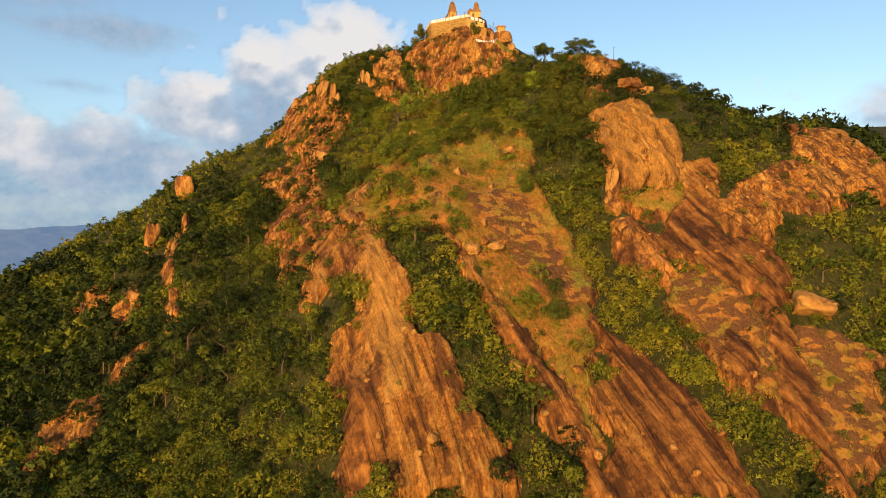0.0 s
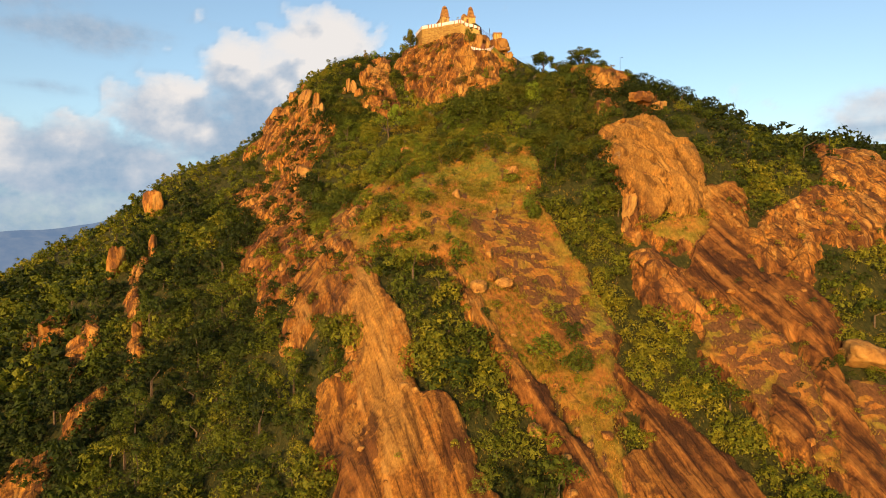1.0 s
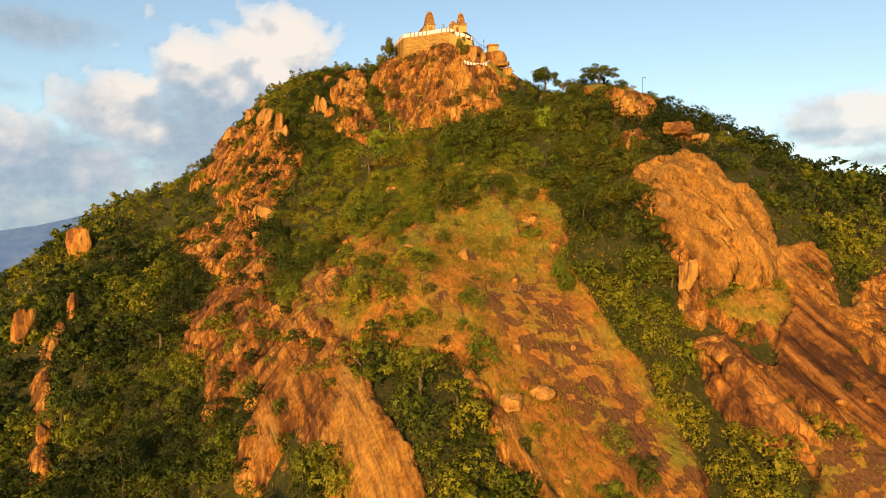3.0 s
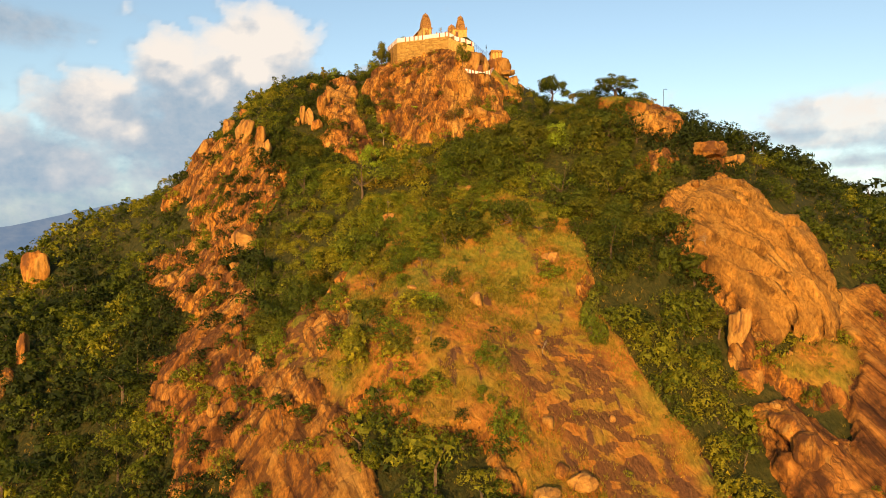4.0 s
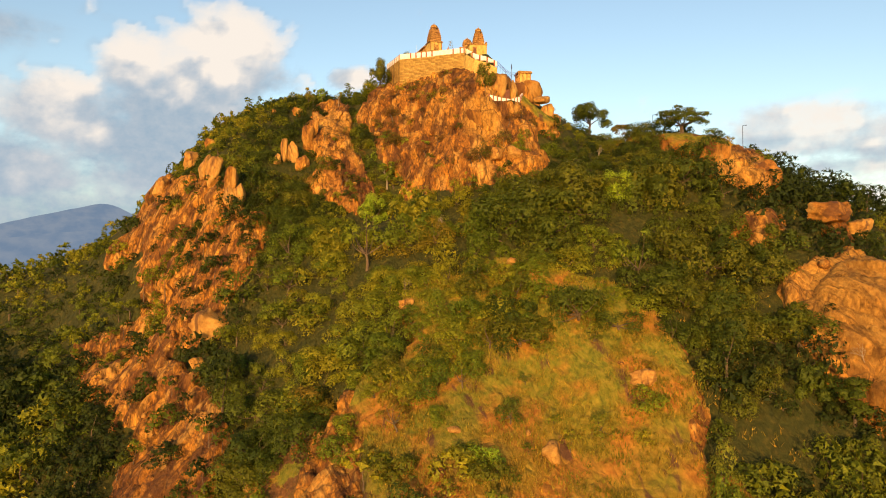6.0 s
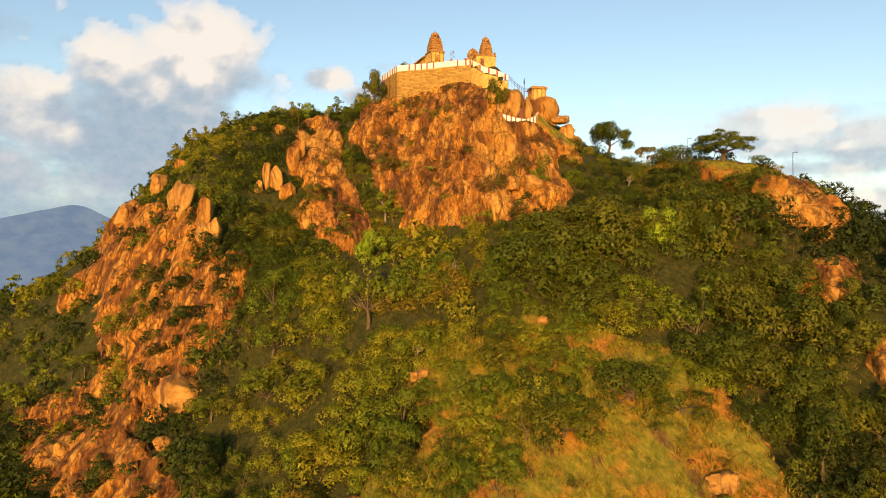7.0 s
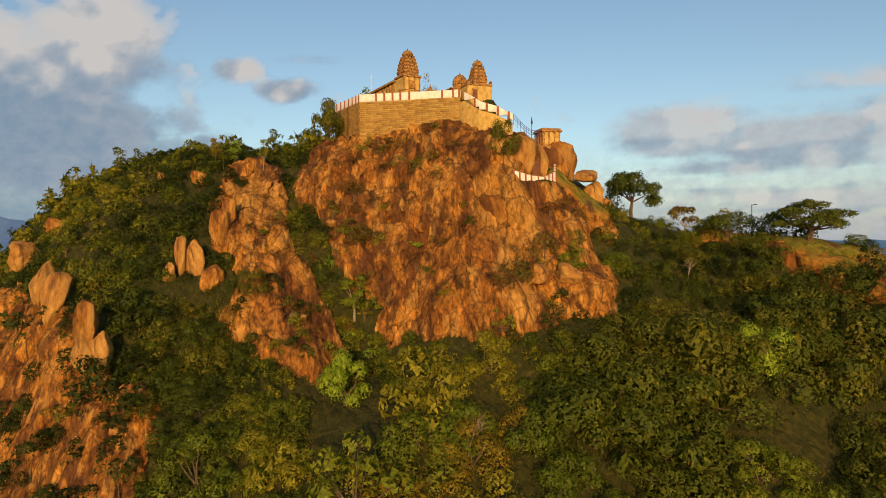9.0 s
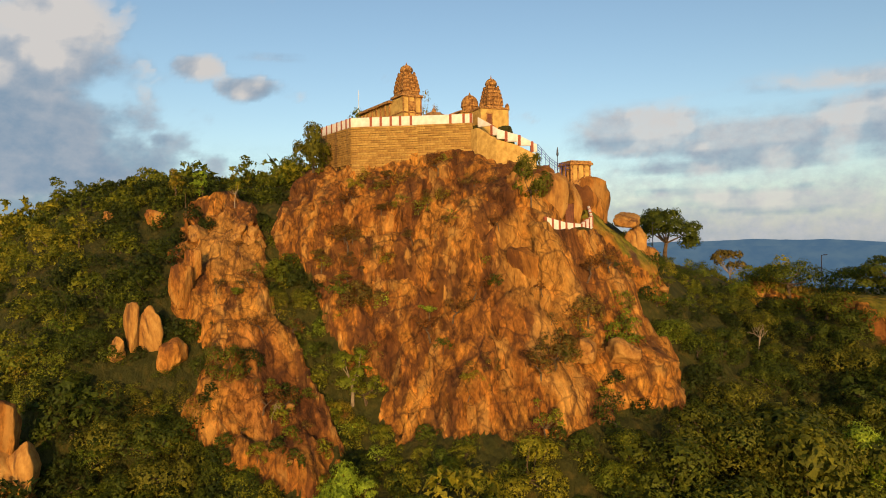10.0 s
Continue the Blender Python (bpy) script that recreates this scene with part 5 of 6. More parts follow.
boulder(-52.4, 278.8, 4.4, 4.3, 4.0, True, 2, 40)
boulder(-48.6, 281.0, 3.4, 3.6, 3.0, False, 0, 10)
boulder(-58.8, 276.0, 4.0, 4.6, 3.6, True, 4, 70)
# blocks round the great cracked bulge on the east side
boulder(42.0, 170.8, 2.4, 5.5, 2.4, True, 1, 10, 5, label="pale granite block leaning on the dome")
# blocks below the temple
boulder(9.8, 247.4, 5.6, 8.0, 5.0, False, 11, 8, -16, 176.6, 0.1, "great flat-faced pale slab set in the cliff")
boulder(14.4, 251.0, 4.6, 8.2, 4.6, True, 9, 20, 0, 183.2, 0.1, "tall smooth pale rock block below the shrine")
boulder(18.0, 252.0, 2.4, 6.4, 3.4, True, 11, -8, 0, 184.4, 0.1, "tall smooth pale rock block below the shrine")
boulder(20.8, 253.6, 4.2, 6.0, 4.2, False, 2, 30, 0, 184.6, 0.1, "dark rounded rock below the shrine")
boulder(22.0, 256.4, 6.4, 8.0, 5.6, False, 5, 10, 0, 183.6, 0.08, "broad rock carrying the small shrine")
boulder(17.0, 256.0, 5.6, 8.2, 4.6, False, 6, 40, 0, 184.8, 0.1, "broad rock beside the railing")
boulder(11.4, 252.0, 3.6, 2.4, 2.4, True, 1, -20, 18)
boulder(24.8, 249.8, 2.8, 4.2, 2.8, True, 8, 15, 14, label="stacked pale boulder on the east ledge")
boulder(23.8, 249.4, 3.6, 1.7, 2.6, True, 3, 35, -20, ground_z(24.4, 250.4) + 3.2, 0.1, "flat boulder balanced on another")
boulder(26.4, 249.0, 2.2, 2.3, 2.0, True, 2, 60)


def loose_rocks():
    rng = np.random.default_rng(12)
    made = 0
    while made < 130:
        x, y = rng.uniform(-60, 80), rng.uniform(105, 262)
        rock, grass = float(sample(GROCK, x, y)), float(sample(GGRASS, x, y))
        if rng.random() > 0.75 * rock + 0.35 * grass + 0.02 or court_depth(np.array(x), np.array(y)) > -2:
            continue
        w = rng.uniform(0.7, 1.5) * (1.6 if rng.random() < 0.2 else 1)
        boulder(x, y, w, w * rng.uniform(0.5, 0.9), w * rng.uniform(0.6, 1.0), rng.random() < 0.55, int(rng.integers(8)) + 20, rng.uniform(0, 360),
                label="small loose granite block on the slope", name="rock")
        made += 1


loose_rocks()


# ---- single trees that stand out ----
def single(kind, x, y, w, h, leaf=None, bark=None, leaves=900, size=0.4, seed=0, label="", z=None, name="tree", category="tree"):
    natural = {"bush": (5.2, 4.0), "broad": (6.6, 5.0), "umbrella": (8.6, 6.1), "spreading": (9.0, 5.6), "standing": (7.8, 7.0), "tall": (4.6, 7.6), "sparse": (4.4, 4.4)}[kind]
    t = tree_template(kind, 900 + seed, int(leaves * 1.7), size * 0.74, bark or M_BARK, leaf or M_LEAF, label, category, name)
    k = w / natural[0]
    t.matrix_basis = pose(x, y, (ground_z(x, y) if z is None else z) - 0.2, 0, 0, seed * 47) @ Matrix.Diagonal((k, k, h / natural[1], 1))
    return t


print("checks", [round(ground_z(a, b), 1) for a, b in ((38.5, 262), (46.3, 233.7), (44, 255), (11, 256), (-4, 268))])
single("standing", 38.5, 262.0, 9.6, 8.8, M_LEAF_DEEP, M_BARK, 3200, 0.36, 1, "tall spreading tree with a rounded crown on the saddle")
single("sparse", 44.0, 255.5, 5.6, 6.0, M_DRY, M_PALE_BARK, 420, 0.36, 2, "pale thin-leaved tree on the ridge")
single("sparse", 46.5, 254.0, 5.0, 4.6, M_LEAF, M_PALE_BARK, 420, 0.36, 24, "pale thin-leaved tree on the ridge")
for i, (x, y, w, h) in enumerate(((40.8, 260.8, 3.6, 2.6), (42.2, 258.8, 4.0, 2.8), (43.6, 257.6, 3.2, 2.4), (42.8, 253.6, 3.6, 2.6), (46.4, 252.4, 3.8, 2.8), (48.2, 250.0, 4.2, 3.0), (49.8, 247.6, 3.8, 3.0), (51.4, 245.0, 4.2, 3.2), (47.0, 247.4, 3.4, 2.4),
                                  (53.0, 242.4, 4.0, 3.2), (45.0, 250.8, 3.2, 2.4), (40.4, 255.8, 3.2, 2.2), (54.6, 239.6, 4.0, 3.0), (50.0, 251.6, 4.2, 3.4), (52.6, 248.2, 4.2, 3.6))):
    single("bush", x, y, w, h, M_LEAF_DEEP if i % 3 else M_LEAF, None, 420, 0.32, 240 + i, "low dark green bush along the ridge line", None, "bush", "bush")
single("spreading", 46.3, 233.7, 12.0, 5.8, M_LEAF_DEEP, M_BARK, 3400, 0.3, 3, "wide flat-topped tree standing on the rock shelf")
for i, (x, y, w, h) in enumerate(((40.0, 226.4, 5.4, 4.4), (42.8, 223.6, 5.0, 4.2), (38.2, 230.0, 5.0, 4.0), (44.8, 219.6, 4.6, 3.8), (41.4, 230.4, 4.2, 2.8), (37.0, 224.0, 5.6, 4.8))):
    single("bush" if i % 2 else "broad", x, y, w, h, M_LEAF if i % 2 else M_LEAF_DEEP, None, 900, 0.28, 270 + i, "dense green bush below the rock shelf", None, "bush", "bush")
single("bush", 51.5, 231.5, 5.0, 2.4, None, None, 600, 0.36, 4, "low rounded bush on the rock shelf", None, "bush", "bush")
single("bush", 54.5, 231.0, 2.6, 2.0, None, None, 400, 0.34, 5, "low rounded bush on the rock shelf", None, "bush", "bush")
single("bush", 58.5, 226.0, 5.0, 3.0, None, None, 600, 0.36, 6, "low rounded bush on the rock shelf", None, "bush", "bush")
single("broad", -8.6, 273.6, 6.6, 8.6, M_LEAF_DEEP, None, 1500, 0.34, 7, "tall dark tree beside the temple wall")
single("broad", -10.5, 279.0, 5.0, 5.5, None, None, 800, 0.42, 8, "dark green tree beside the temple wall")
single("tall", -8.8, 252.6, 5.0, 6.6, M_LEAF, M_PALE_BARK, 900, 0.36, 9, "slender green tree with a white trunk in the gully")
single("umbrella", -18.5, 275.6, 3.0, 3.6, None, M_PALE_BARK, 420, 0.34, 10, "small flat-topped tree on the west crest")
single("tall", -25.6, 281.0, 3.2, 5.4, None, None, 600, 0.4, 11, "slender tree standing above the west crest")
single("tall", -22.4, 280.0, 3.0, 4.6, M_LIME, None, 500, 0.4, 12, "light green tree standing above the west crest")
single("bush", 11.6, 251.2, 5.2, 6.4, M_LEAF_DEEP, None, 1500, 0.3, 13, "dark leafy bush against the temple rock", 188.6, "bush", "bush")
single("bush", 13.6, 243.0, 4.0, 3.6, M_DRY, None, 500, 0.34, 14, "olive dry bush growing on the cliff", None, "bush", "bush")
single("bush", 16.2, 240.2, 4.6, 3.8, None, None, 700, 0.36, 15, "olive bush growing on the cliff", None, "bush", "bush")
single("broad", 8.2, 240.2, 5.4, 4.4, M_DRY, None, 700, 0.36, 16, "brownish tree at the foot of the cliff")
single("bush", -6.4, 257.4, 6.0, 3.6, M_DRY, None, 800, 0.34, 17, "yellow-brown dry bush on the cliff", None, "bush", "bush")
single("bush", -6.5, 254.6, 4.2, 2.6, M_DRY, None, 500, 0.34, 18, "yellow-brown dry bush on the cliff", None, "bush", "bush")
single("bush", -0.5, 261.0, 2.8, 1.8, M_LEAF, None, 350, 0.3, 19, "small green bush under the temple wall", None, "bush", "bush")
for i, (x, y, w, h) in enumerate(((-3.4, 267.0, 3.0, 2.2), (-1.0, 265.0, 2.6, 1.8), (1.4, 263.6, 2.4, 1.6), (-5.0, 266.0, 2.8, 2.4), (-7.0, 263.0, 3.0, 2.2), (-2.6, 262.4, 2.6, 1.6), (4.0, 259.0, 2.4, 1.6), (-10.0, 262.0, 3.2, 2.6))):
    single("sparse" if i % 2 else "bush", x, y, w, h, M_DRY if i % 3 else M_LEAF, None, 420, 0.3, 80 + i, "dry reddish scrub under the temple wall", None, "bush", "bush")
for i, (x, y, w, h) in enumerate(((-7.6, 259.6, 3.4, 1.8), (-4.4, 255.4, 3.6, 2.0), (-3.0, 258.0, 3.0, 1.6), (-7.4, 252.0, 3.0, 2.0), (2.4, 260.4, 2.6, 1.4), (6.8, 258.0, 2.6, 1.5), (-0.6, 251.6, 2.4, 1.5), (5.0, 250.0, 2.2, 1.4),
                                  (17.8, 243.0, 3.2, 2.4), (10.6, 240.8, 3.0, 2.2), (2.6, 243.2, 2.6, 2.0), (-12.6, 257.0, 2.6, 2.0), (-19.6, 262.0, 2.4, 1.6), (-17.0, 252.4, 2.4, 1.8), (20.4, 246.0, 2.6, 2.0), (-1.6, 264.4, 2.6, 1.5), (5.6, 262.6, 2.4, 1.3))):
    single("bush" if i % 3 else "sparse", x, y, w, h, (M_DRY, M_LEAF, M_LIME)[(i * 7) % 5 % 3], None, 460, 0.3, 200 + i, "yellowish scrub growing from cracks in the cliff", None, "bush", "bush")
M_RUST = leaf_material("rusty_foliage", [(0.0, (0.16, 0.06, 0.012)), (1.0, (0.2, 0.1, 0.014))], "object")


def cliff_scrub():
    """Low shrubs rooted in the joints of the summit rocks."""
    rng = np.random.default_rng(77)
    stock = [tree_template(k, 700 + i, 330, 0.24, M_BARK, m, "low scrub rooted in cracks of the summit rock", "bush", "bush") for i, (k, m) in enumerate((("bush", M_DRY), ("sparse", M_RUST), ("bush", M_LEAF), ("sparse", M_DRY), ("bush", M_RUST)))]
    spots = []
    while len(spots) < 78:
        x, y = rng.uniform(-23, 20), rng.uniform(240, 268)
        d = float(court_depth(np.array([x]), np.array([y]))[0])
        top = y > 256 - 0.25 * max(x, 0)
        if d > -0.8 or ground_z(x, y) < 164 or (x > 10 and y > 246) or rng.random() > (1.0 if top and x > -9 else 0.28):
            continue
        spots.append((x, y))
    for i, (x, y) in enumerate(spots):
        k = rng.uniform(0.35, 0.8)
        m = pose(x, y - 0.3, ground_z(x, y) - 0.1, rng.uniform(5, 20), rng.uniform(-8, 8), rng.uniform(0, 360)) @ Matrix.Diagonal((k * 1.25, k * 1.25, k, 1))
        if i < len(stock):
            stock[i].matrix_basis = m
        else:
            copy_thing(stock[int(rng.integers(len(stock)))], m)


cliff_scrub()
single("broad", -12.4, 239.0, 7.0, 6.4, M_LIME, None, 2200, 0.28, 20, "bright lime green tree at the foot of the west crag")
single("broad", 29.2, 223.2, 7.8, 7.0, M_LIME, M_PALE_BARK, 1900, 0.3, 21, "bright lime green spreading tree in the wood")
single("broad", 8.9, 278.0, 4.6, 8.6, None, None, 620, 0.28, 22, "thin dark tree behind the temple court")
single("bush", -2.0, 275.6, 4.6, 5.4, None, None, 720, 0.3, 23, "thin dark bush behind the temple parapet")
BUSHES_LOW = [
    (-15, 176.4, 6.7, 6), (-9, 174.1, 5.5, 4.6), (3.1, 170.1, 4.1, 4), (21.5, 174.9, 3.8, 3.4), (-10, 168.3, 3.9, 2.9), (-7.1, 166.8, 3.2, 2.6),
    (3.7, 157.8, 5.5, 6.2), (-3.4, 180.7, 5.5, 3.9), (20.7, 175.5, 5.4, 6.8), (48.8, 164.1, 3.8, 3.9), (-14, 158.3, 4.1, 2.9), (23, 142.7, 6, 4.6),
    (16.7, 138.2, 7.3, 5.1), (-22.1, 151.9, 5.4, 8), (-16.6, 146.2, 5.4, 6.9), (22, 134.7, 6.6, 6), (16.7, 134.7, 4.4, 4), (-12.6, 179.4, 6, 4.6),
    (-9.6, 176.8, 5.2, 4.0), (-20, 146, 5, 5.6), (1.6, 163.6, 3.4, 2.6),
]
BUSHES_HIGH = [
    (-13.3, 184.9, 6.1, 4.8), (0.7, 188.9, 4, 4.3), (17.5, 188.4, 6.2, 3.7), (27, 191.1, 6.6, 5.5), (24.8, 196.1, 5.4, 4.1), (-1.3, 206.4, 6.5, 5),
    (4.2, 205.7, 6.5, 4.2), (-7.5, 199.9, 6.1, 4.7), (-10.4, 195, 5, 3.8), (-15.1, 208.5, 7.5, 5.1), (-29, 203.1, 7.3, 5.7), (-28.4, 190.7, 7.4, 5.9),
    (-23.1, 204.9, 7.3, 5.8), (1, 200.2, 6.2, 4.8), (-4.1, 198.6, 5.2, 3.9), (0.2, 210.5, 6.8, 5), (6.6, 208, 6.7, 4.9), (14.5, 202.3, 5, 5.1),
    (14.2, 212.8, 5.5, 3.7), (1.8, 213.6, 7.2, 4.1), (5.6, 211.1, 5.7, 4), (-12.6, 200.6, 6.4, 5), (9.4, 212.6, 6, 4.4), (10.4, 206.4, 6.4, 4.6),
]
BUSHES_BRIGHT = [
    (11.2, 187.1, 4.9, 3.3), (21.1, 178.7, 5.5, 6), (14.6, 199.5, 4.5, 3.3), (-27.8, 208.6, 7.6, 5.1), (7.5, 198.9, 5.3, 3.2), (4.6, 168.6, 3.6, 3.6),
    (20.6, 146.7, 5.7, 5.1), (-34.3, 177.5, 5.5, 4.9), (4.5, 115.8, 4.8, 4.3), (25.4, 127.4, 6.3, 5.7), (4.3, 201.7, 5.3, 4.2), (-3.5, 182.7, 4.9, 4.1), (-2.5, 205.7, 2.8, 2.5),
]
for i, (x, y, w, h) in enumerate(BUSHES_LOW):
    single("bush", x, y, w, h, M_LEAF_DEEP if i % 2 else M_LEAF, None, 900, 0.3, 40 + i, "rounded dark green bush standing in dry grass", None, "bush", "bush")
for i, (x, y, w, h) in enumerate(BUSHES_HIGH):
    single("broad" if i % 3 == 1 else "bush", x, y, w, h, M_LEAF if i % 3 == 2 else M_LEAF_DEEP, None, 900, 0.3, 300 + i, "dense olive green bush in the upper meadow", None, "bush", "bush")
for i, (x, y, w, h) in enumerate(BUSHES_BRIGHT):
    single("bush", x, y, w, h, M_LIME if i in (11, 12) else M_SAGE, None, 700, 0.28, 60 + i, "light green bush with open leaves in dry grass", None, "bush", "bush")

for i, (x, y, w, h) in enumerate(((39.6, 191.0, 6.0, 7.0), (38.4, 186.6, 5.6, 6.4), (40.6, 182.6, 5.4, 6.6), (38.0, 178.6, 6.0, 6.0), (40.4, 174.6, 5.4, 5.4), (36.6, 172.0, 5.6, 5.0))):
    single("tall" if i % 2 == 0 else "bush", x, y, w, h, M_LEAF_DEEP, None, 1000, 0.38, 120 + i, "dark green tree beside the cracked granite dome")

for i, (x, y, w, h) in enumerate(((-11.6, 258.6, 3.4, 2.4), (-10.6, 255.4, 3.6, 2.2), (-9.6, 250.4, 3.6, 2.4), (-12.2, 261.6, 3.0, 2.2), (-7.6, 246.4, 3.6, 2.6), (-11.8, 252.8, 2.6, 1.6))):
    single("bush", x, y, w, h, M_SAGE if i % 2 else M_LIME, None, 520, 0.24, 400 + i, "fresh green bush in the gully between the crags", None, "bush", "bush")

for i, (x, y, w, h) in enumerate(((-34.6, 256.2, 3.4, 2.0), (-29.6, 255.6, 2.8, 1.4), (-38.0, 255.4, 4.2, 3.0), (-27.0, 256.6, 2.8, 1.6), (-31.8, 255.4, 3.6, 2.0), (-36.4, 256.6, 4.4, 3.4), (-25.6, 254.6, 4.0, 3.0), (-28.9, 253.6, 4.2, 2.6), (-34.0, 253.8, 4.4, 3.4), (-23.4, 256.4, 3.4, 2.8), (-39.2, 258.4, 4.4, 3.6), (-32.6, 250.8, 4.6, 3.6), (-30.4, 247.2, 4.6, 3.8),
                                  (-27.4, 250.4, 4.4, 3.2), (-24.2, 251.4, 4.0, 3.2), (-33.6, 258.6, 3.4, 2.6), (-36.6, 261.0, 4.0, 3.0))):
    single("bush", x, y, w, h, M_LEAF if i % 3 else M_LEAF_DEEP, None, 760, 0.24, 420 + i, "dense dark green bush beside standing granite blocks", None, "bush", "bush")

for i, (x, y, w, h) in enumerate(((28.4, 196.4, 5.6, 5.4), (31.4, 193.2, 5.8, 5.6), (33.4, 198.6, 6.0, 6.0), (29.8, 201.0, 5.6, 5.2), (26.8, 203.4, 5.2, 4.6), (35.4, 193.6, 5.4, 5.6), (28.6, 187.0, 5.0, 4.8), (33.0, 187.6, 5.6, 5.4))):
    single("broad" if i % 2 else "bush", x, y, w, h, M_LEAF_DEEP, None, 1100, 0.27, 450 + i, "dark green tree in the wood above the dome")

bare = bare_template(4)
SPOTS = [(-3.0, 226.0, 1.0), (15.5, 231.3, 0.7), (19.9, 230.5, 0.6), (17.2, 231.6, 0.55), (-17.4, 249.2, 0.5), (31.0, 238.0, 0.8), (26.0, 229.0, 0.7), (36.5, 226.0, 0.8), (-9.0, 214.0, 0.6), (12.0, 172.5, 0.5), (43.6, 184.5, 0.8)]
for i, (x, y, k) in enumerate(SPOTS):
    m = pose(x, y, ground_z(x, y) + 0.3, 6 * (i % 3) - 6, 5, 80 * i) @ Matrix.Diagonal((0.8 * k, 0.8 * k, 0.85 * k, 1))
    if i:
        copy_thing(bare, m)
    else:
        bare.matrix_basis = m


# ---- grass ----
def build_grass():
    rng = np.random.default_rng(31)
    n = 220000
    x, y = rng.uniform(-75, 90, n), rng.uniform(104, 264, n)
    rock, grass = sample(GROCK, x, y), sample(GGRASS, x, y)
    clump = fbm(x / 2.5, y / 2.5, x * 0, 3, 55)
    ok = (rng.random(n) < (0.8 * grass * (1 - 0.8 * sample(GSTAIN, x, y)) + 0.08 * (1 - rock) * (1 - grass) * (y < 222)) * smooth(0.3, 0.6, clump)) & ~keep_out(x, y)
    x, y, clump = x[ok], y[ok], clump[ok]
    z = sample(GZ, x, y)
    k = 3
    a = rng.uniform(0, math.tau, (len(x), k))
    h = (rng.uniform(0.2, 0.5, (len(x), k)) * (0.7 + clump[:, None]))
    lean = rng.normal(0, 0.25, (len(x), k, 2))
    w = 0.08
    bx, by = x[:, None] + rng.normal(0, 0.18, a.shape), y[:, None] + rng.normal(0, 0.18, a.shape)
    p0 = np.stack([bx - w * np.cos(a), by - w * np.sin(a), np.broadcast_to(z[:, None] - 0.08, a.shape)], -1)
    p1 = np.stack([bx + w * np.cos(a), by + w * np.sin(a), np.broadcast_to(z[:, None] - 0.08, a.shape)], -1)
    p2 = np.stack([bx + lean[..., 0], by + lean[..., 1], z[:, None] + h], -1)
    v = np.stack([p0, p1, p2], 2).reshape(-1, 3)
    me = mesh_of("grass", v, np.arange(len(v)).reshape(-1, 3), M_GRASS, True)
    tint = np.clip(0.6 * fbm(x / 9, y / 9, x * 0, 3, 58) * 1.6 - 0.2 + 0.4 * rng.random(len(x)), 0, 1)
    float_layer(me, "tint", np.repeat(tint, 3 * k))
    tagged(new("grass", me), "tall dry grass, golden and green, between the rocks", "grass", "", "stuff")
    return len(x)


print("grass", build_grass())


# ---- temple ----
COURT_Z, RIM_Z = 198.3, 199.7


def wall_run(root, pts, top, bottom, thick, posts, post_w, panel, post, name="panel"):
    """Painted panels with posts along a line of points (x, y, z); posts: a spacing, or for each stretch the shares of its length."""
    for seg, ((ax, ay, az), (bx, by, bz)) in enumerate(zip(pts, pts[1:])):
        l = math.hypot(bx - ax, by - ay)
        n = max(1, round(l / posts)) if isinstance(posts, float) else 0
        cuts = [k / n for k in range(n)] if n else list(posts[seg])
        ang = math.degrees(math.atan2(by - ay, bx - ax))
        for u0, u1 in zip([0.0] + [c for c in cuts if c > 0], [c for c in cuts if c > 0] + [1.0]):
            z0, z1 = az + (bz - az) * u0, az + (bz - az) * u1
            x0, y0 = ax + (bx - ax) * u0, ay + (by - ay) * u0
            s = l * (u1 - u0)
            bm = bmesh.new()
            vs = [bm.verts.new(p) for p in ((0, 0, bottom), (s, 0, bottom), (s, thick, bottom), (0, thick, bottom),
                                            (0, 0, top), (s, 0, top + z1 - z0), (s, thick, top + z1 - z0), (0, thick, top))]
            for q in ((3, 2, 1, 0), (4, 5, 6, 7), (0, 1, 5, 4), (1, 2, 6, 5), (2, 3, 7, 6), (3, 0, 4, 7)):
                bm.faces.new([vs[i] for i in q])
            bmesh.ops.bevel(bm, geom=bm.edges[:], offset=0.04, segments=1, affect="EDGES")
            part(name, bm, panel, root).matrix_basis = pose(x0, y0, z0, 0, 0, ang)
        for c in cuts:
            if post:
                pm = box(bmesh.new(), -post_w / 2, post_w / 2, -0.05, thick + 0.05, bottom + 0.02, top + 0.05, 0, 0.03)
                part("post", pm, post, root, "red-ochre painted post").matrix_basis = pose(ax + (bx - ax) * c, ay + (by - ay) * c, az + (bz - az) * c, 0, 0, ang)


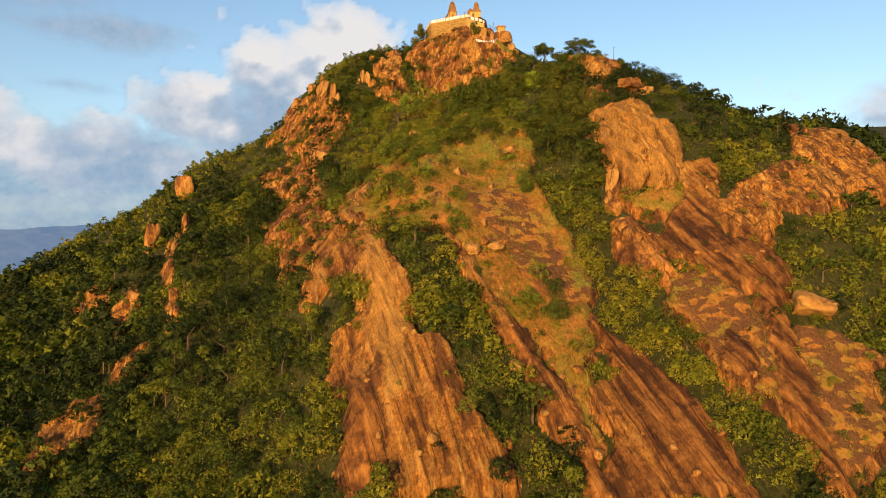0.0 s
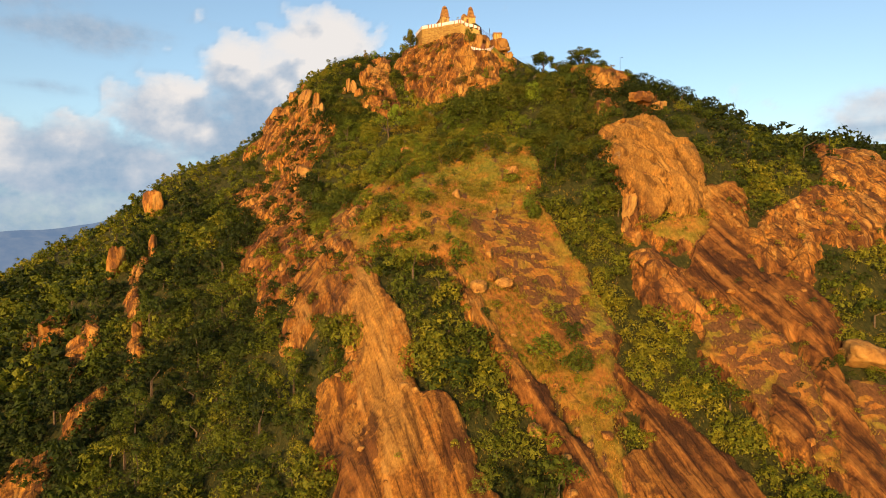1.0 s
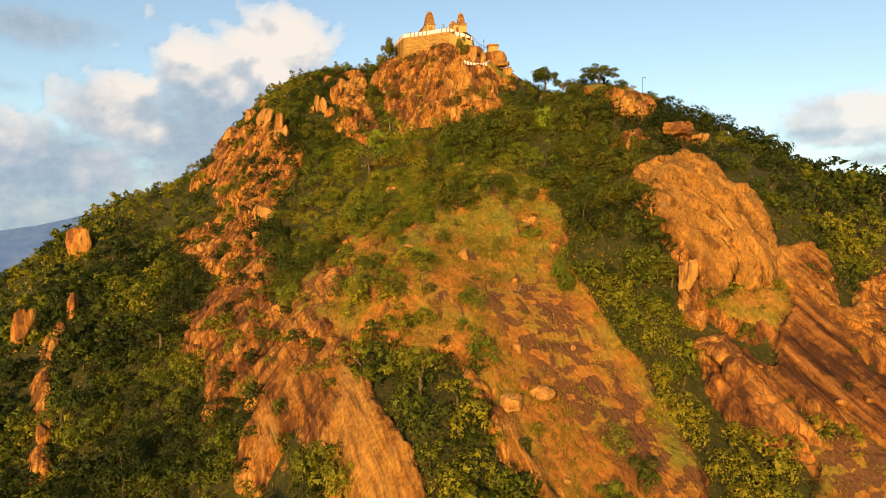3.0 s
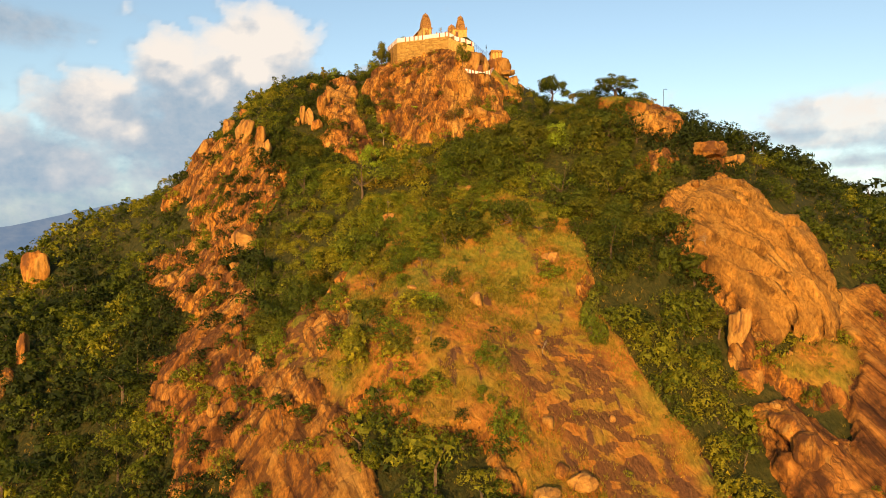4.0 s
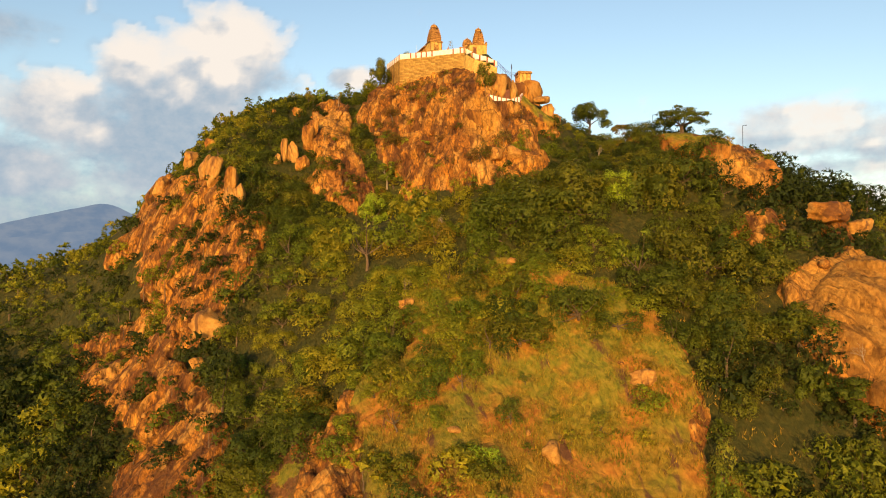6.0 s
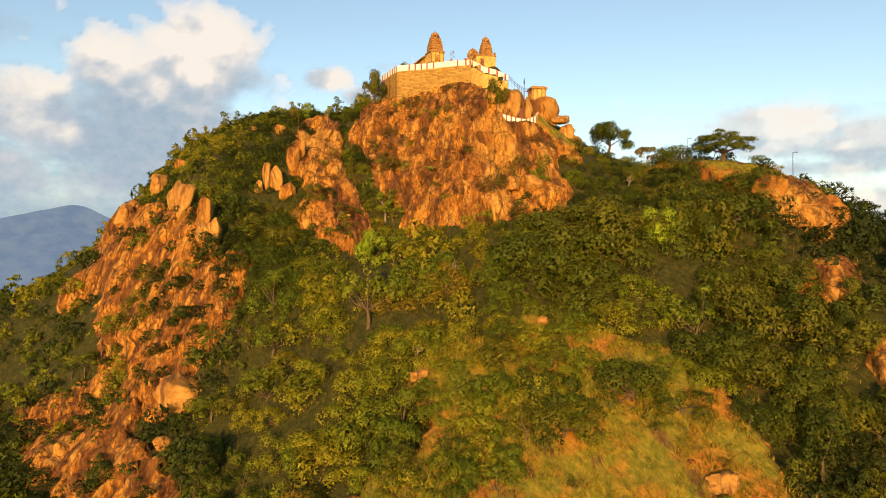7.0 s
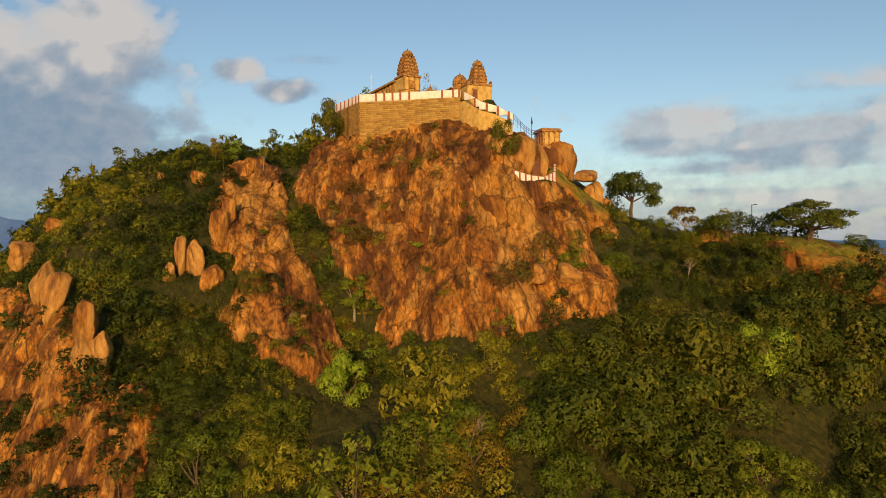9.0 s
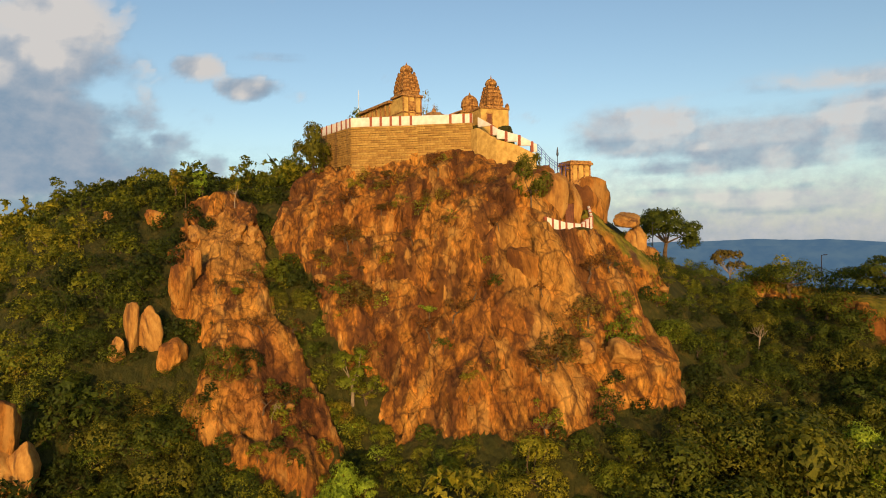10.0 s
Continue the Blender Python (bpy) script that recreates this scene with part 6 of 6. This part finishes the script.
def build_walls():
    rim = [(-6.8, 279.0, 0), (-4.35, 270.0, 0), (3.4, 266.05, 0), (9.6, 262.7, 0)]
    par = thing("temple_parapet", "whitewashed parapet with red-ochre posts on the temple wall", "parapet")
    wall_run(par, [(x, y, RIM_Z) for x, y, _ in rim], 0.0, -1.2, 0.35, [(0.1, 0.26, 0.42, 0.58, 0.72, 0.86, 0.97), (0.3, 0.45, 0.6, 0.74, 0.9), (0.6, 0.84, 0.97)], 0.32, M_WHITE, M_RED)
    stair = thing("stair_parapet", "whitewashed stepped parapet with red-ochre posts beside the stair", "parapet")
    wall_run(stair, [(9.5, 260.9, 198.9), (10.9, 258.3, 197.1), (13.3, 257.6, 196.4), (15.6, 256.9, 195.2)], 0.0, -1.25, 0.35, [(0.72,), (0.45,), (0.1, 0.75)], 0.34, M_WHITE, M_RED)
    foot = thing("stair_wall", "rough ochre stone wall carrying the stair", "stone wall")
    wall_run(foot, [(9.2, 262.4, 197.6), (9.5, 261.0, 197.6), (10.9, 258.45, 195.86), (13.3, 257.75, 195.16), (15.6, 257.05, 193.96)], 0.0, -8.5, 0.7, 1.6, 0.3, M_PLASTER, None, "stone_face")
    low = thing("lower_parapet", "curved whitewashed parapet with red stripes on a rock ledge", "parapet")
    wall_run(low, [(11.9, 248.4, 185.9), (14.4, 248.3, 185.3), (16.6, 248.7, 185.15), (18.9, 250.0, 186.1), (20.2, 252.6, 187.5)], 0.0, -1.25, 0.3, 1.0, 0.26, M_WHITE, M_RED)
    # coursed stone of the retaining wall
    wall = thing("retaining_wall", "tall coursed stone retaining wall round the temple court", "stone wall")
    rng = random.Random(3)
    course = 0.3
    shapes = []
    for k in range(8):
        w = (0.95, 1.1, 1.25, 1.4)[k % 4]
        bm = box(bmesh.new(), 0.025, w - 0.025, -0.09 * rng.random(), 0.4, 0.022, course - 0.022, 0, 0.025)
        me = bpy.data.meshes.new("stone_block")
        bm.to_mesh(me)
        bm.free()
        me.materials.append(M_STONE)
        shapes.append((w, me))
    count = 0
    side = bmesh.new()
    for seg, ((ax, ay, _), (bx, by, _)) in enumerate(zip(rim, rim[1:])):
        l, ang = math.hypot(bx - ax, by - ay), math.atan2(by - ay, bx - ax)
        proud = 0.35 if seg == 2 else 0.0
        core = box(bmesh.new(), 0, l, 0.12 - proud, 0.9, 189.0, 198.5)
        part("rubble_core", core, M_STONE, wall).matrix_basis = pose(ax, ay, 0, 0, 0, math.degrees(ang))
        for row in range(21 if seg else 16):
            u = -0.35 * rng.random()
            while u < l:
                w, me = shapes[rng.randrange(8)]
                w0 = max(u, 0.0)
                share = min(u + w, l) - w0
                at = pose(ax + math.cos(ang) * w0 + math.sin(ang) * proud, ay + math.sin(ang) * w0 - math.cos(ang) * proud, 198.2 - course * row, 0, 0, math.degrees(ang))
                if share > 0.3 and seg:
                    ob = new("stone_block", me)
                    ob.parent = wall
                    ob.matrix_basis = at @ Matrix.Diagonal((share / w, 1, 1, 1))
                    count += 1
                elif share > 0.3:
                    old = len(side.verts)
                    box(side, 0.025, share - 0.025, -0.09 * rng.random(), 0.4, 0.022, course - 0.022)
                    side.verts.ensure_lookup_table()
                    for v in side.verts[old:]:
                        v.co = at @ v.co
                u += w
    tagged(part("side_masonry", side, M_STONE, wall), kind="stuff")
    return count


print("blocks", build_walls())


def pavilion_bm(s):
    bm = box(bmesh.new(), -s / 2, s / 2, -s / 2, s / 2, 0, s * 0.7)
    lathe(bm, 0, 0, [(s * 0.62, s * 0.7), (s * 0.66, s * 0.78), (s * 0.5, s * 1.05), (s * 0.22, s * 1.3), (s * 0.05, s * 1.55)], 8)
    return bm


def spire(root, w, z, h, tiers, square_top=False):
    """A stepped temple tower: storeys that shrink, each with a cornice and little shrines on its edge, and a dome with a finial."""
    th = h * 0.66 / tiers
    for k in range(tiers):
        s = w * (0.96 - 0.4 * (k / tiers) ** 1.3)
        part("storey", box(bmesh.new(), -s / 2, s / 2, -s / 2, s / 2, z, z + th * 0.72, s * 0.03, 0.03), M_CARVED, root)
        part("cornice", box(bmesh.new(), -s * 0.53, s * 0.53, -s * 0.53, s * 0.53, z + th * 0.72, z + th * 0.92, s * 0.05, 0.03), M_CARVED, root)
        me = None
        for i in range(-1, 2):
            for j in range(-1, 2):
                if i or j:
                    q = s * 0.17
                    if me is None:
                        ob = part("corner_shrine", pavilion_bm(q), M_CARVED, root)
                        me = ob.data
                    else:
                        ob = part("corner_shrine", me, M_CARVED, root)
                    ob.matrix_basis = pose(i * s * 0.42, j * s * 0.42, z + th * 0.88)
        for i in range(4):
            niche = box(bmesh.new(), -s * 0.1, s * 0.1, -s / 2 - 0.1, -s / 2 + 0.05, z + th * 0.1, z + th * 0.66, 0.02)
            part("niche", niche, M_CARVED, root).matrix_basis = pose(0, 0, 0, 0, 0, 90 * i)
        z += th * 0.92
    s = w * 0.5
    part("neck", lathe(bmesh.new(), 0, 0, [(s * 0.42, z), (s * 0.42, z + h * 0.08)], 8), M_CARVED, root)
    z += h * 0.07
    part("dome", lathe(bmesh.new(), 0, 0, [(s * 0.5, z), (s * 0.64, z + h * 0.03), (s * 0.66, z + h * 0.08), (s * 0.55, z + h * 0.15), (s * 0.34, z + h * 0.2), (s * 0.1, z + h * 0.22)], 12), M_CARVED, root, "rounded carved stone dome")
    part("finial", lathe(bmesh.new(), 0, 0, [(0.05, z + h * 0.2), (0.12, z + h * 0.24), (0.05, z + h * 0.28), (0.015, z + h * 0.33)], 8), M_CARVED, root)


def pilasters(root, w, y, z0, z1, n, mat, turn=0.0):
    for k in range(n):
        x = -w / 2 + w * k / (n - 1)
        x = max(-w / 2 + 0.1, min(w / 2 - 0.1, x))
        bm = box(bmesh.new(), x - 0.1, x + 0.1, y - 0.1, y + 0.05, z0, z1, 0, 0.015)
        box(bm, x - 0.16, x + 0.16, y - 0.14, y + 0.05, z1 - 0.16, z1)
        part("pilaster", bm, mat, root).matrix_basis = pose(0, 0, 0, 0, 0, turn)


def build_main_temple():
    t = thing("main_temple", "carved ochre stone temple with a stepped tower and long hall", "temple", "", (3.9, 271.9, 0), 11)
    part("plinth", box(bmesh.new(), -1.65, 1.65, -1.65, 12.2, 198.2, 199.0, 0.06, 0.04), M_CARVED, t)
    part("sanctum", box(bmesh.new(), -1.45, 1.45, -1.45, 1.6, 199.0, 203.1, 0.02, 0.03), M_PLASTER, t, "plain ochre lower storey")
    part("eave", box(bmesh.new(), -1.7, 1.7, -1.7, 1.75, 203.1, 203.45, 0.1, 0.04), M_CARVED, t)
    part("string_course", box(bmesh.new(), -1.52, 1.52, -1.52, 1.62, 200.9, 201.08, 0.0, 0.03), M_CARVED, t)
    pilasters(t, 2.9, -1.45, 199.0, 203.1, 4, M_CARVED)
    part("niche_frame", box(bmesh.new(), -0.42, 0.42, -1.6, -1.4, 201.2, 202.5, 0.03, 0.02), M_CARVED, t)
    part("hall", box(bmesh.new(), -1.45, 1.45, 1.6, 12.0, 199.0, 202.7, 0, 0.03), M_PLASTER, t, "long ochre pillared hall")
    part("hall_roof", box(bmesh.new(), -1.95, 1.95, 1.7, 12.4, 202.7, 203.1, 0.12, 0.04), M_CARVED, t, "projecting stone roof slab")
    for k in range(8):
        y = 2.2 + 1.35 * k
        part("pillar", box(bmesh.new(), -1.62, -1.4, y - 0.13, y + 0.13, 199.0, 202.7, 0, 0.02), M_CARVED, t)
    u = thing("temple_tower", "stepped carved stone tower with a dome on the temple roof", "temple tower", "temple towers", (3.9, 271.9, 0), 11)
    spire(u, 2.75, 203.45, 4.7, 5)


def build_gate_temple():
    t = thing("gate_temple", "square ochre plastered shrine beside the temple stair", "temple", "", (12.5, 264.2, 0), 2)
    part("body", box(bmesh.new(), -2.0, 2.0, -1.9, 2.2, 194.8, 200.35, 0, 0.04), M_PLASTER, t, "plain ochre plastered walls")
    part("eave", box(bmesh.new(), -2.12, 2.12, -2.02, 2.3, 200.35, 200.65, 0.06, 0.04), M_CARVED, t)
    door = part("door", box(bmesh.new(), -1.15, -0.5, -1.97, -1.85, 198.2, 199.7, 0, 0.02), M_DOOR, t, "brown painted door")
    fr = bmesh.new()
    for b in ((-1.27, -1.15, -2.0, -1.86, 198.2, 199.82), (-0.5, -0.38, -2.0, -1.86, 198.2, 199.82), (-1.15, -0.5, -2.0, -1.86, 199.7, 199.82)):
        box(fr, *b)
    part("door_frame", fr, M_CARVED, t)
    for sx in (-1.85, 1.85):
        part("corner_shrine", pavilion_bm(0.42), M_CARVED, t).matrix_basis = pose(sx, -1.75, 200.62)
    u = thing("temple_tower", "stepped carved stone tower with a dark finial on the shrine", "temple tower", "temple towers", (12.95, 264.2, 0), 2)
    spire(u, 2.4, 200.65, 4.5, 5)
    d = thing("domed_shrine", "low ochre shrine with a rounded carved dome", "shrine", "", (10.8, 266.3, 0), 8)
    part("body", box(bmesh.new(), -1.9, 1.0, -1.0, 1.4, 198.2, 200.3, 0, 0.04), M_PLASTER, d)
    part("eave", box(bmesh.new(), -2.2, 1.2, -1.25, 1.6, 200.3, 200.5, 0.05, 0.03), M_CARVED, d)
    part("drum", lathe(bmesh.new(), 0, 0, [(1.05, 200.5), (1.05, 201.2), (1.18, 201.25), (1.18, 201.4)], 12), M_CARVED, d)
    part("dome", lathe(bmesh.new(), 0, 0, [(1.15, 201.4), (1.12, 201.9), (0.9, 202.4), (0.5, 202.75), (0.1, 202.85)], 12), M_CARVED, d, "rounded carved stone dome")
    part("finial", lathe(bmesh.new(), 0, 0, [(0.1, 202.8), (0.14, 202.95), (0.03, 203.2)], 8), M_CARVED, d)
    k = thing("small_shrine", "small stone shrine with a low pyramid roof", "shrine", "", (6.9, 269.4, 0), 10)
    part("body", box(bmesh.new(), -1.0, 1.0, -0.9, 0.9, 198.2, 200.3, 0, 0.03), M_PLASTER, k)
    part("roof", box(bmesh.new(), -1.5, 1.5, -1.3, 1.3, 200.3, 200.95, 0.85, 0.03), M_CARVED, k)
    part("finial", lathe(bmesh.new(), 0, 0, [(0.3, 200.9), (0.34, 201.2), (0.1, 201.5), (0.03, 201.9)], 8), M_CARVED, k)


def build_ledge_shrine():
    t = thing("pillared_shrine", "small flat-roofed ochre stone pavilion on the rock", "shrine", "", (21.9, 258.4, 190.7), 0)
    part("plinth", box(bmesh.new(), -1.6, 1.6, -1.5, 1.6, -0.6, 0.25, 0.04, 0.03), M_CARVED, t)
    part("wall", box(bmesh.new(), -1.2, 1.4, -1.3, 1.4, 0.25, 2.2, 0, 0.03), M_PLASTER, t)
    for k in range(4):
        part("pillar", box(bmesh.new(), -1.5, -1.28, -1.35 + 0.85 * k, -1.13 + 0.85 * k, 0.25, 2.2, 0, 0.02), M_CARVED, t)
    pilasters(t, 2.7, -1.3, 0.25, 2.2, 4, M_CARVED)
    part("roof", box(bmesh.new(), -1.7, 1.65, -1.6, 1.65, 2.2, 2.5, 0.04, 0.04), M_CARVED, t, "projecting stone roof slab")
    part("coping", box(bmesh.new(), -1.55, 1.5, -1.45, 1.5, 2.5, 2.72, 0.03, 0.03), M_CARVED, t)


build_main_temple()
build_gate_temple()
build_ledge_shrine()

doorway = thing("cave_door", "tall brown wooden door in a gap between rocks", "door", "", (16.2, 250.6, 184.6), 12)
part("leaf", box(bmesh.new(), -0.45, 0.45, -0.06, 0.06, 0, 2.9, 0, 0.02), M_DOOR, doorway)
part("jamb", box(bmesh.new(), -0.62, -0.45, -0.12, 0.12, 0, 3.0, 0, 0.02), M_DOOR, doorway)
part("jamb", box(bmesh.new(), 0.45, 0.62, -0.12, 0.12, 0, 3.0, 0, 0.02), M_DOOR, doorway)

rail = thing("stair_railing", "blue painted steel railing down the rock stair", "railing")
RUN = [Vector((15.7, 256.9, 194.2)), Vector((17.6, 257.4, 192.7)), Vector((18.9, 257.8, 192.1)), Vector((20.2, 257.0, 191.9))]
for a, b in zip(RUN, RUN[1:]):
    for up in (0.35, 0.7, 1.0):
        part("rail", tube(bmesh.new(), a + Vector((0, 0, up)), b + Vector((0, 0, up)), 0.03, 0.03), M_RAIL, rail)
    for k in range(3):
        p = a.lerp(b, k / 3)
        part("upright", tube(bmesh.new(), p - Vector((0, 0, 0.6)), p + Vector((0, 0, 1.0)), 0.03, 0.03), M_RAIL, rail)

mast = thing("flag_mast", "thin dark metal mast with a spear tip", "mast", "", (19.2, 258.2, 190.6))
part("pole", tube(bmesh.new(), (0, 0, -1), (0, 0, 4.4), 0.06, 0.04), M_METAL, mast)
part("tip", lathe(bmesh.new(), 0, 0, [(0.04, 3.4), (0.16, 3.6), (0.14, 3.8), (0.03, 4.6)], 8), M_METAL, mast)


def lamp_post(x, y, h):
    p = thing("lamp_post", "thin dark metal lamp post on the ridge", "lamp post", "lamp posts on the ridge", (x, y, ground_z(x, y)))
    part("pole", tube(bmesh.new(), (0, 0, -0.6), (0, 0, h), 0.07, 0.05), M_METAL, p)
    part("arm", tube(bmesh.new(), (0, 0, h - 0.1), (0.5, 0, h + 0.05), 0.035, 0.03), M_METAL, p)
    part("lamp_head", box(bmesh.new(), 0.4, 0.85, -0.1, 0.1, h - 0.02, h + 0.08, 0.02), M_METAL, p)


lamp_post(34.5, 259.5, 4.6)
lamp_post(44.2, 241.5, 4.4)
lamp_post(57.0, 230.5, 4.4)
lamp_post(98.0, 189.0, 5.0)
aerial = thing("radio_mast", "very thin pale lattice mast behind the temple", "mast", "", (2.0, 291.0, ground_z(2.0, 291.0)))
for k in range(3):
    c, s = math.cos(k * math.tau / 3) * 0.12, math.sin(k * math.tau / 3) * 0.12
    part("leg", tube(bmesh.new(), (c, s, -0.5), (c * 0.4, s * 0.4, 14.5), 0.02, 0.015, 4), M_WHITE, aerial)
